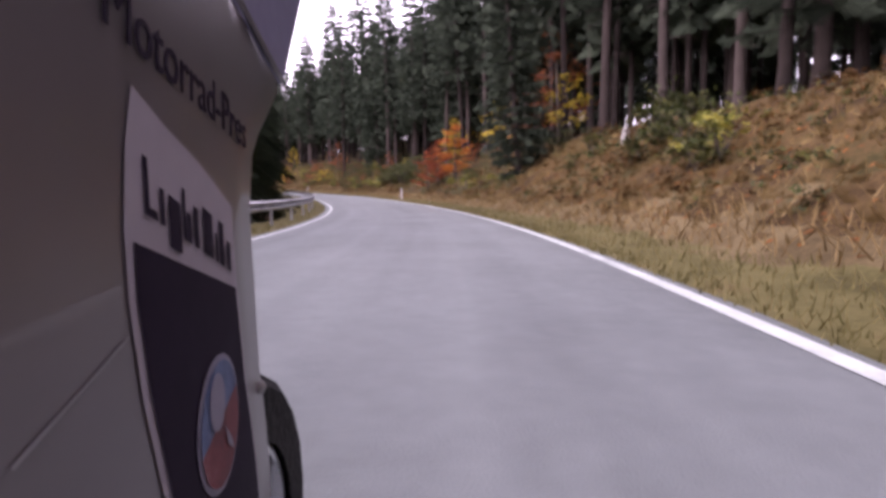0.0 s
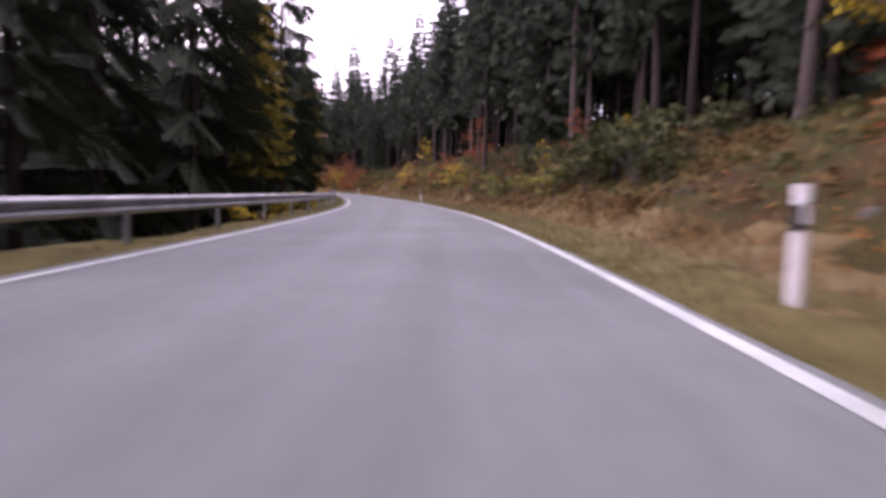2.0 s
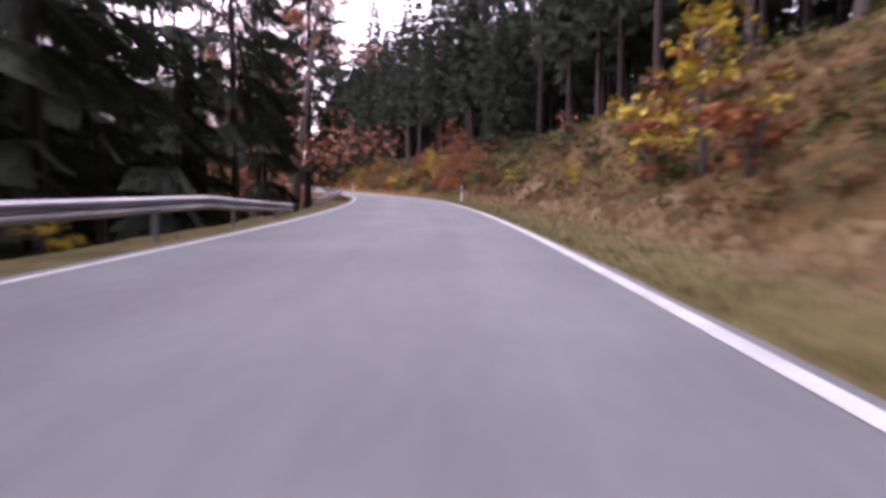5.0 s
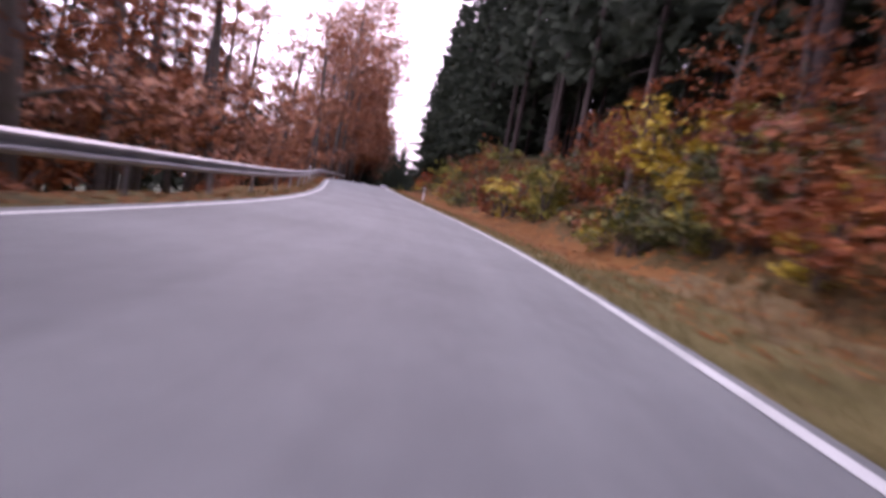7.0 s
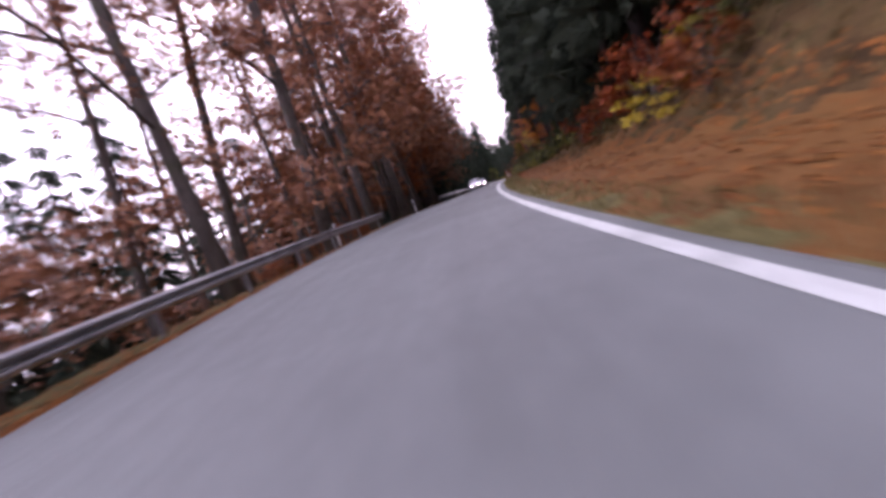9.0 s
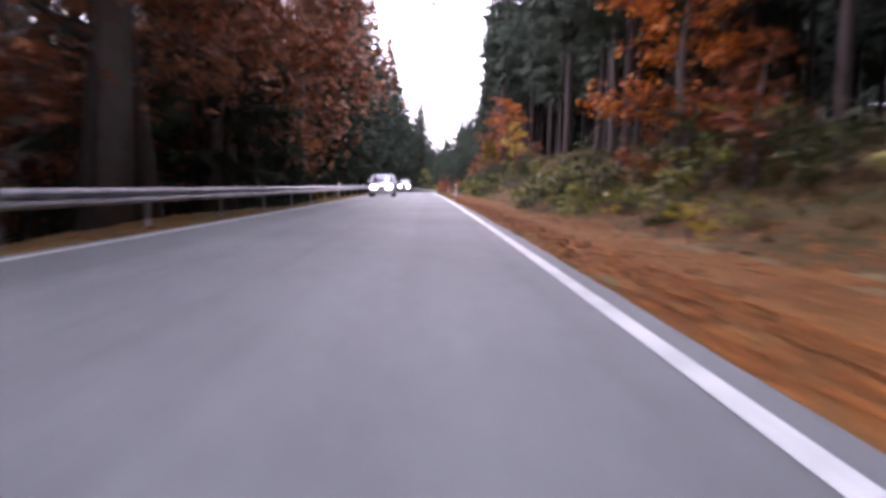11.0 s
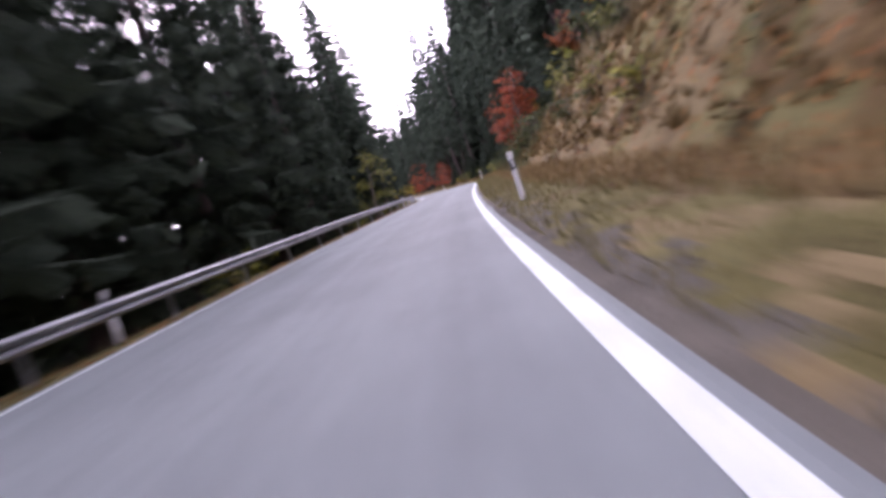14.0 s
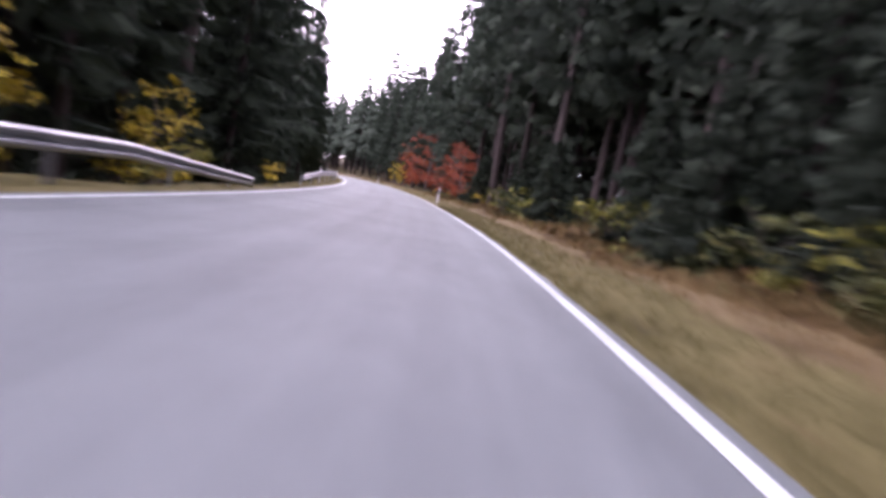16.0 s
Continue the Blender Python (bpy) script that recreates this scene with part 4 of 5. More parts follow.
# arcs, offsets, kind, how many, sizes
SCATTER = [(250, 290, 2.7, 5.5, "bramble", 26, .45, .8), (256, 288, 3.0, 6.0, "broom", 12, .45, .8), (258, 284, 2.7, 4.5, "yellow_bush", 5, .25, .4), (276, 292, 3.0, 5, "bramble", 6, .4, .6), (74, 104, 4.4, 9, "broom", 4, .4, .7), (74, 104, 4, 8.5, "rust_bush", 3, .3, .6), (76, 100, 3.4, 6, "bramble", 8, .5, .9), (202, 224, 4.5, 8, "broom", 5, .5, .9), (202, 226, 3.6, 6.5, "bramble", 6, .4, .7), (204, 224, 3.5, 7, "rust_bush", 5, .4, .8), (172, 200, 2.8, 4.2, "rust_bush", 8, .4, .7), (172, 200, 2.7, 4.0, "bramble", 11, .5, .8), (172, 200, 2.8, 4.5, "broom", 7, .5, .8), (373, 387, 3.7, 5.2, "broom", 8, .5, .9), (148, 172, 3.2, 7.5, "broom", 9, .6, 1.1), (156, 172, 3.0, 6.5, "rust_bush", 7, .6, 1.0), (155, 172, 3.0, 5.6, "yellow_bush", 8, .4, .7), (84, 136, 3.4, 8.4, "broom", 8, .4, .8), (84, 136, 3.2, 7, "bramble", 5, .5, .8), (110, 146, 3.2, 7, "rust_bush", 8, .5, .9),
           (301, 315, 3.3, 5.2, "hedge", 22, .4, .68), (297, 302, 4.4, 6.0, "hedge", 4, .4, .6), (302, 322, 3.0, 3.8, "bramble", 18, .55, .9), (322, 345, 3.1, 5.2, "bramble", 24, .35, .6), (378, 400, 4.4, 7.2, "broom", 14, .6, 1.1), (374, 398, 5.0, 7.5, "bramble", 8, .6, 1.0), (62, 75, 4.2, 8.4, "broom", 10, .8, 1.25), (66, 74, 4.2, 7.0, "broom", 13, .9, 1.3),
           (161, 177, 3.2, 8, "broom", 6, .6, 1.1), (162, 178, 3.2, 6, "yellow_bush", 5, .5, .9), (160, 176, 3.4, 7, "rust_bush", 6, .6, 1.0), (391, 407, 3.0, 6, "broom", 9, .5, 1.0),
           (-4, 14, 7.4, 11, "broom", 5, .7, 1.1), (25, 46, 8.4, 11, "broom", 5, .7, 1.1), (60, 110, 5.5, 9.5, "broom", 5, .5, .9), (62, 90, 3.6, 6, "bramble", 6, .6, .9), (130, 166, 3.6, 8, "broom", 9, .6, 1.0),
           (186, 215, 4.8, 8.5, "broom", 5, .6, .9), (170, 188, 4.5, 8, "broom", 6, .6, 1.0), (246, 284, 4.6, 8, "broom", 14, .8, 1.3), (398, 440, 3.4, 5.5, "broom", 9, .5, .9), (406, 445, 3.2, 5.0, "bramble", 12, .6, 1.0), (348, 376, 4, 6.6, "broom", 6, .4, .7),
           (150, 240, -W - 11, -W - 4, "tall_beech", 26, 1.1, 1.5), (232, 262, -W - 6, -W - 3.6, "tall_beech", 4, 1.5, 1.8), (262, 288, -W - 4.2, -W - 2.3, "tall_beech", 7, 1.4, 1.7), (238, 280, -W - 11, -W - 5, "tall_beech", 12, 1.1, 1.5), (180, 290, -W - 24, -W - 11, "tall_beech", 12, 1.2, 1.6), (278, 305, -W - 14, -W - 5, "tall_beech", 5, .8, 1.1),
           (8, 60, 3.0, 8.6, "bramble", 10, .5, 1.0), (38, 58, 3.2, 8.0, "rust_bush", 4, .4, .7), (64, 84, 5, 9, "broom", 7, .6, 1.1), (64, 125, 4, 8.6, "bramble", 10, .5, 1.0), (84, 112, 5.5, 9, "broom", 3, .5, .8),
           (92, 165, 3.6, 8.5, "rust_bush", 8, .4, .8), (108, 168, 3.4, 6.4, "yellow_bush", 13, .3, .6), (66, 110, 7, 9.5, "rust_bush", 4, .4, .7),
           (168, 206, 3.4, 6.6, "rust_bush", 22, .35, .7), (164, 186, 3.2, 7, "yellow_bush", 12, .5, .9), (168, 204, 3.4, 8, "bramble", 10, .6, 1.1), (186, 206, 5, 8.6, "red_bush", 5, .35, .55), (205, 236, 4, 8.5, "rust_bush", 9, .35, .65), (206, 230, 3.8, 6.5, "yellow_bush", 14, .35, .65), (222, 240, 3.6, 6, "red_bush", 7, .6, 1.0), (204, 232, 5, 9, "bramble", 8, .7, 1.2),
           (214, 300, 5.5, 10, "rust_bush", 14, .5, .9), (236, 300, 4.6, 10, "bramble", 14, .6, 1.2), (301, 320, 3.2, 5.6, "bramble", 16, .5, .9), (306, 322, 3.3, 5.2, "yellow_bush", 8, .35, .55), (318, 345, 4, 7, "red_bush", 5, .4, .6),
           (340, 372, 4, 7, "bramble", 9, .4, .7), (384, 404, 4.4, 7, "yellow_bush", 4, .3, .5), (405, 470, 3.4, 6, "bramble", 10, .5, .9), (414, 470, 3.8, 5.5, "yellow_bush", 9, .3, .5), (410, 470, 3.5, 6, "young", 10, .5, .9),
           (55, 130, -W - 3.6, -W - 2, "yellow_bush", 12, .4, .7), (150, 260, -W - 4, -W - 2, "rust_bush", 14, .4, .7), (395, 435, -W - 4, -W - 1.8, "yellow_bush", 8, .4, .7), (300, 390, -W - 4, -W - 2.4, "bramble", 10, .6, 1.0),
           (306, 320, 3.0, 4.2, "yellow_bush", 6, .3, .5), (314, 346, 2.8, 3.8, "bramble", 14, .35, .6), (192, 204, 3.2, 5.5, "rust_bush", 8, .3, .5)]
for s0, s1, o0, o1, kind, n, a, z in SCATTER:
    for _ in range(n):
        plant(kind, random.uniform(s0, s1), random.uniform(o0, o1), random.uniform(a, z), 5, .05)
for group in kinds.values():
    for proto in group:
        if proto.name not in used:
            for ob in (*proto.children_recursive, proto):
                bpy.data.objects.remove(ob)


# ---- grass, withered tufts and fallen leaves ----
def blades(name, label, category, material, areas, seed, high, wide, lean, tussock=False):
    """areas: (s0, s1, o0, o1, count)."""
    r = np.random.RandomState(seed)
    S, O = [], []
    for s0, s1, o0, o1, n in areas:
        S.append(r.uniform(s0, s1, n))
        O.append(r.uniform(o0, o1, n))
    S, O = np.concatenate(S), np.concatenate(O)
    n = len(S)
    base = at(S, O, np.array([rise(a, b) for a, b in zip(S, O)]))
    ang = r.uniform(0, 6.283, n)
    side = np.stack([np.cos(ang), np.sin(ang), 0 * ang], 1)
    tip = np.stack([r.normal(0, lean, n), r.normal(0, lean, n), np.ones(n)], 1) * (high * r.uniform(.4, 1.2, n))[:, None]
    w = side * (wide * r.uniform(.6, 1.4, n))[:, None]
    ends = (base + tip + w * 1.3, base + tip - w * 1.3) if tussock else (base + tip * .6 + w * .7, base + tip)
    v = np.stack([base - w, base + w, *ends], 1).reshape(-1, 3)
    me = mesh_np(name, v, np.arange(4 * n).reshape(-1, 4), [material])
    uv = me.uv_layers.new(name="tuft")
    uv.data.foreach_set("uv", np.tile(np.array([0, 0, 1, 0, 1, 1, 0, 1], np.float32), n))
    tagged(new(name, me), label, category, kind="stuff")


blades("verge_grass", "short green and yellowing grass along the verge", "grass", GRASS,
       [(-10, 172, .14, .5, 7000), (385, 440, .16, .5, 3500), (-10, 172, .26, 1.9, 24000), (345, 440, .3, 2.0, 15000), (172, 252, .28, 1.0, 5000), (300, 345, .28, 1.0, 2600), (440, 520, .55, 3, 6000), (0, 540, -W - 1.6, -W - .35, 9000)], 1, .13, .009, .4)
blades("withered_grass", "tall withered tan grass on the bank", "grass", STRAW,
       [(-5, 170, 1.9, 3.0, 9000), (345, 374, 1.6, 3.2, 4000), (374, 420, 1.8, 3.2, 1800), (-5, 170, 2.6, 8.0, 8000), (402, 470, 2.4, 5, 5000)], 2, .3, .013, .5)
blades("grass_tussocks", "withered tan grass tussocks on the slope", "grass", TUSSOCK,
       [(-5, 40, 2.9, 8.4, 2500), (60, 170, 2.9, 8.4, 5800), (170, 300, 3.5, 9, 3500), (318, 376, 3.5, 7.0, 5600), (376, 402, 3.2, 5, 350), (324, 374, 5.6, 7.8, 4000), (304, 345, 5.5, 8, 4500), (402, 470, 2.8, 5, 2500)], 4, .3, .11, .5, True)
blades("crest_grass", "tall pale straw grass along the crest of the bank, lightened as if backlit", "grass", BACKLIT_STRAW, [(325, 376, 5.7, 7.4, 12000)], 6, .42, .02, .35)
blades("green_tufts", "dull green moss and bilberry tufts on the bank", "undergrowth", LEAF["olive"],
       [(60, 125, 4.5, 9.5, 9000), (200, 300, 4.5, 10, 11000), (300, 345, 3.0, 5.6, 9000), (405, 470, 3, 6, 4000)], 3, .26, .03, .7)


def litter(name, label, areas, seed):
    r = np.random.RandomState(seed)
    S, O = np.concatenate([r.uniform(a, b, n) for a, b, _, _, n in areas]), np.concatenate([r.uniform(c, d, n) for _, _, c, d, n in areas])
    n = len(S)
    R = np.array([rise(a, b) for a, b in zip(S, O)])
    tilt = (np.array([rise(a, b + .12) for a, b in zip(S, O)]) - R) / .12
    w, ln = r.uniform(0, 6.283, n), .065 * r.uniform(.6, 1.4, n)
    corners = []
    for turn_, reach, lift in ((0, 1, .01), (1.571, .6, .014), (3.142, 1, .012), (4.712, .6, .026)):
        ds, do = np.cos(w + turn_) * ln * reach, np.sin(w + turn_) * ln * reach
        corners.append(at(S + ds, O + do, R + tilt * do + lift))
    v = np.stack(corners, 1).reshape(-1, 3)
    tagged(new(name, mesh_np(name, v, np.arange(4 * n).reshape(-1, 4), [LITTER])), label, "fallen leaves", kind="stuff")


litter("fallen_leaves", "rust-brown fallen leaves strewn over the verge", [(165, 345, .6, 4.4, 18000), (-5, 165, 2, 8, 5000), (345, 410, 2, 6, 3000), (150, 275, -W - 2.2, -W - .3, 12000), (200, 264, -W - .9, -W + .15, 14000), (252, 300, .3, 1.2, 5000), (275, 400, -W - 1.8, -W - .4, 3500)], 7)


# ---- undergrowth that cannot be told apart: bracken, bilberry, bramble tangle ----
def tangle(name, label, colour, areas, seed, leaf):
    """areas: (s0, s1, o0, o1, clumps, radius)."""
    rng, r = random.Random(seed), np.random.RandomState(seed)
    clumps = []
    for s0, s1, o0, o1, n, rad in areas:
        for _ in range(n):
            s, o = rng.uniform(s0, s1), rng.uniform(o0, o1)
            if rough(s + 50 * seed, o, 4.0) < -.12:
                continue
            q = rad * rng.uniform(.6, 1.3)
            clumps.append((*spot(s, o, q * .35), q))
    v, f = leaves(r, clumps, 42 * len(clumps), leaf, .65)
    tagged(new(name, mesh_np(name, v, f, [LEAF[colour]])), label, "undergrowth", kind="stuff")


tangle("dead_bracken", "dead brown bracken and twigs on the bank", "brown",
       [(-5, 60, 2.6, 9, 330, .45), (60, 165, 2.8, 9, 560, .45), (165, 235, 3.4, 9, 380, .45), (235, 300, 4.4, 10, 200, .42), (300, 345, 3.4, 7.4, 150, .4), (345, 400, 3, 7, 190, .38), (396, 470, 2.6, 6.5, 260, .38)], 41, .075)
tangle("bramble_tangle", "dull green bramble and bilberry tangle on the bank", "olive",
       [(-5, 60, 3.0, 10, 330, .45), (60, 165, 3.8, 9.5, 520, .5), (165, 235, 4, 9, 330, .48), (235, 300, 4.2, 11, 380, .45), (298, 317, 2.8, 6.4, 260, .45), (317, 348, 2.8, 5.0, 230, .36), (345, 374, 4.0, 7.5, 80, .4), (374, 400, 2.7, 6.8, 280, .4), (402, 470, 2.9, 7, 260, .42)], 42, .07)
tangle("yellowing_tangle", "yellowing leaves of low shrubs on the bank", "green",
       [(90, 165, 3.4, 8, 110, .38), (165, 215, 3.2, 8, 130, .42), (298, 317, 2.8, 6.0, 110, .4), (317, 348, 2.9, 5.0, 110, .34), (402, 470, 2.8, 6, 60, .3)], 43, .075)


# ---- cars on the oncoming lane ----
CAR_GLASS = mat("tinted_glass", [(.2, .21, .225), (.26, .27, .285)], .06, .8, metal=.8)
SILVER = mat("silver_paint", [(.46, .46, .48), (.54, .54, .56)], .32, 1.5, metal=.55, coat=.6)
DARK_PAINT = mat("dark_brown_paint", [(.045, .036, .032), (.07, .055, .048)], .35, 1.5, coat=.5)
CHROME = mat("chrome", [(.62, .62, .64), (.72, .72, .74)], .18, .4, metal=1.0)
RUBBER = mat("tyre_rubber", [(.014, .014, .015), (.03, .03, .03)], .85, .2, bump=.4, bump_size=.02)


def glow(name, colour, power):
    m = bpy.data.materials.new(name)
    m.use_nodes = True
    b = m.node_tree.nodes["Principled BSDF"]
    b.inputs["Base Color"].default_value = (*colour, 1)
    b.inputs["Emission Color"].default_value = (*colour, 1)
    b.inputs["Emission Strength"].default_value = power
    return m


HEADLIGHT = glow("lit_headlight", (1.0, .93, .8), 26)


def loft(rings, closed_ends=True):
    """Joins rings of equal length into a skin."""
    b = Build()
    n = len(rings[0])
    for r in rings:
        b.v += r
    for k in range(len(rings) - 1):
        b.f += [(k * n + i, k * n + (i + 1) % n, (k + 1) * n + (i + 1) % n, (k + 1) * n + i) for i in range(n)]
    if closed_ends:
        b.f += [tuple(reversed(range(n))), tuple((len(rings) - 1) * n + i for i in range(n))]
    return b


def wheel(g, x, y, r, width):
    tyre = Build()
    prof = [(-width / 2, r * .62), (-width / 2, r * .93), (-width * .38, r), (width * .38, r), (width / 2, r * .93), (width / 2, r * .62)]
    n = 20
    for k in range(n):
        a = 6.2832 * k / n
        tyre.v += [(p, q * math.cos(a), q * math.sin(a)) for p, q in prof]
    for k in range(n):
        j = (k + 1) % n
        tyre.f += [(k * 6 + i, k * 6 + i + 1, j * 6 + i + 1, j * 6 + i) for i in range(5)]
    w = part("wheel", tyre.mesh("tyre", RUBBER, False), g, place=pose(x, y, r))
    rim = Build()
    rim.tube([(-width * .4, 0, 0), (width * .4, 0, 0)], [r * .2, r * .2], 10)
    for k in range(5):
        a = 6.2832 * k / 5
        d = Vector((0, math.cos(a), math.sin(a)))
        rim.tube([d * r * .12, d * r * .63], [r * .13, r * .1], 5)
    prof = [(-width * .44, r * .63), (-width * .44, r * .56), (width * .44, r * .56), (width * .44, r * .63)]
    o = len(rim.v)
    for k in range(n):
        a = 6.2832 * k / n
        rim.v += [(p, q * math.cos(a), q * math.sin(a)) for p, q in prof]
    for k in range(n):
        j = (k + 1) % n
        rim.f += [(o + k * 4 + i, o + k * 4 + i + 1, o + j * 4 + i + 1, o + j * 4 + i) for i in range(3)]
    part("rim", rim.mesh("rim", CHROME), w)


def car(label, paint, long, wide, belt, high, nose, screen_foot, screen_top, roof_end, tail, boxy, bumper_mat):
    """Front at y = 0, looking along -y; arcs of the side view given as fractions of the length."""
    g = thing("car", label, "car", "cars on the oncoming lane")
    hw = wide / 2
    low = .24

    def ring(y, top, half, sill=low, soft=.09):
        return [(-half + .05, y, sill), (-half, y, sill + .16), (-half - .0, y, (sill + top) * .55), (-half + .02, y, top - soft), (-half + .12, y, top), (0, y, top + .02),
                (half - .12, y, top), (half - .02, y, top - soft), (half, y, (sill + top) * .55), (half, y, sill + .16), (half - .05, y, sill)]
    rings = [ring(0, nose * .78, hw * (.86 if boxy else .7), low + .08), ring(.1, nose * .92, hw * (.96 if boxy else .86)), ring(.35, nose, hw * .97), ring(long * screen_foot, belt, hw),
             ring(long * .45, belt + .01, hw), ring(long * .75, belt + .02, hw), ring(long * .95, belt + .02, hw * .96), ring(long, belt - .05, hw * .9, low + .1)]
    part("body", loft(rings).mesh("car_body", paint), g)

    def cab(y, top, half):
        return [(-half, y, belt - .06), (-half * .99, y, belt), (-half * .8, y, top - .09), (-half * .64, y, top), (0, y, top + .02), (half * .64, y, top), (half * .8, y, top - .09), (half * .99, y, belt), (half, y, belt - .06)]
    cabs = [cab(long * screen_foot - .05, belt + .02, hw * .93), cab(long * screen_top, high - .03, hw * .95), cab(long * (screen_top + roof_end) / 2, high, hw * .96), cab(long * roof_end, high - .05, hw * .94), cab(long * tail, belt + .04, hw * .9)]
    part("glasshouse", loft(cabs).mesh("car_glass", CAR_GLASS), g, "dark reflecting glass")
    roof = Build()
    y0, y1 = long * screen_top, long * roof_end
    prof = [(-hw * .79, high - .08), (-hw * .64, high + .012), (0, high + .035), (hw * .64, high + .012), (hw * .79, high - .08)]
    for y, dz in ((y0 - .03, -.03), (y0 + .15, -.005), ((y0 + y1) / 2, 0), (y1 - .1, -.03), (y1 + .05, -.06)):
        roof.v += [(x, y, z + dz) for x, z in prof]
    for k in range(4):
        roof.f += [(k * 5 + i, k * 5 + i + 1, k * 5 + i + 6, k * 5 + i + 5) for i in range(4)]
    part("roof", roof.mesh("car_roof", paint), g)
    for side in (-1, 1):
        for ya, za, yb, zb in ((long * screen_foot - .02, belt + .01, y0, high - .03), (long * .47, belt, long * .48, high - .03), (long * tail, belt + .02, y1, high - .06)):
            p = Build()
            p.tube([(side * hw * .985, ya, za), (side * hw * .8, yb, zb - .05)], [.05, .045], 6)
            part("pillar", p.mesh("pillar", paint), g)
        m = Build()
        m.box((side * (hw + .02), long * screen_foot + .15, belt + .02), (side * (hw + .2), long * screen_foot + .25, belt + .16))
        part("mirror", m.mesh("mirror", paint), g, "door mirror")
        h = Build()
        x = side * hw * (.66 if boxy else .62)
        if boxy:
            h.tube([(x, .03, nose * .74), (x, -.035, nose * .74), (x, -.05, nose * .74)], [.105, .1, .05], 14)
        else:
            h.v += [(x - side * .2, .0, nose * .66), (x + side * .16, .1, nose * .70), (x + side * .17, .16, nose * .86), (x - side * .14, .05, nose * .80),
                    (x - side * .2, -.04, nose * .66), (x + side * .16, .04, nose * .70), (x + side * .17, .1, nose * .86), (x - side * .14, -.02, nose * .80)]
            h.f += [(0, 1, 2, 3), (4, 5, 6, 7), (0, 1, 5, 4), (1, 2, 6, 5), (2, 3, 7, 6), (3, 0, 4, 7)]
        part("headlight", h.mesh("headlight", HEADLIGHT), g, "lit headlight")
    b = Build()
    b.box((-hw * .92, -.09, .34), (hw * .92, .06, .52))
    part("bumper", b.mesh("bumper", bumper_mat), g)
    b = Build()
    for k in range(5):
        z = nose * .62 + k * .035
        b.box((-hw * .42, -.03, z), (hw * .42, .05, z + .018))
    part("grille", b.mesh("grille", BLACK), g)
    b = Build()
    b.box((-.26, -.1, .38), (.26, -.092, .49))
    part("number_plate", b.mesh("number_plate", WHITE), g, "plain white number plate")
    for y in (long * .19, long * .8):
        for x in (-hw + .1, hw - .1):
            wheel(g, x, y, .32 if not boxy else .35, .2)
    return g


def park(g, s, o):
    # nose at arc s, looking back along the road
    g.matrix_basis = Matrix.Translation(at(s, o, .02)) @ pose(0, 0, 0, 0, 0, heading(s + 2))


park(car("silver compact van with lit headlights on the asphalt", SILVER, 4.35, 1.78, .98, 1.62, .86, .24, .40, .90, .985, False, SILVER), 300.0, -W + 1.45)
park(car("dark boxy off-roader with lit round headlights and chrome bumper", DARK_PAINT, 4.1, 1.68, 1.05, 1.72, 1.0, .30, .38, .93, .98, True, CHROME), 337.0, -W + 1.4)


# ---- boulder, stumps and dead wood on the bank ----
def rock(name, s, o, size, high, label, category="stone", material=None):
    rng = random.Random(int(s * 10))
    b = Build()
    rings, n = 5, 9
    for k in range(rings):
        u = k / (rings - 1)
        for i in range(n):
            a = 6.2832 * i / n
            r = size * (1 - .45 * u * u) * rng.uniform(.82, 1.1)
            b.v.append((r * math.cos(a), r * math.sin(a), high * u * rng.uniform(.92, 1.0) - .15))
    for k in range(rings - 1):
        b.f += [(k * n + i, k * n + (i + 1) % n, (k + 1) * n + (i + 1) % n, (k + 1) * n + i) for i in range(n)]
    b.f += [tuple(reversed(range(n))), tuple((rings - 1) * n + i for i in range(n))]
    ob = new(name, b.mesh(name, material or STONE, True))
    ob.matrix_basis = Matrix.Translation(spot(s, o)) @ pose(0, 0, 0, rng.uniform(-6, 6), rng.uniform(-6, 6), rng.uniform(0, 360))
    return tagged(ob, label, category)


rock("boundary_stone", 25.5, 7.0, .2, .85, "pale weathered boundary stone standing on the bank")
rock("boundary_stone", 70.5, 6.2, .2, .55, "pale weathered stone half sunk in the grass")
rock("tree_stump", 75, 4.2, .22, .4, "grey weathered tree stump on the bank", "stump", BEECH_BARK)
rock("tree_stump", 54, 3.6, .16, .25, "grey weathered tree stump on the bank", "stump", BEECH_BARK)
rock("tree_stump", 293, 6.6, .25, .5, "sawn grey tree stump among brambles", "stump", BEECH_BARK)


def dead_branch(s, o, long, yaw, lift=.12):
    rng = random.Random(int(s * 7 + o))
    b = Build()
    pts = [Vector((long * (k / 4 - .5), rng.uniform(-.16, .16), rng.uniform(-.02, .14))) for k in range(5)]
    b.tube(pts, [.028, .025, .02, .014, .006], 6)
    for k in range(1, 5):
        for _ in range(2):
            b.tube([pts[k], pts[k] + Vector((rng.uniform(.1, .4), rng.uniform(-.4, .4), rng.uniform(0, .4)))], [.014, .004], 4)
    ob = new("dead_branch", b.mesh("dead_branch", BEECH_BARK, True))
    c = spot(s, o)
    d = spot(s, o + .4) - c
    ob.matrix_basis = Matrix.Translation(c + Vector((0, 0, lift))) @ pose(0, 0, 0, 0, 0, yaw + heading(s))
    tagged(ob, "bare grey fallen branch lying on the bank", "branch", "fallen branches")


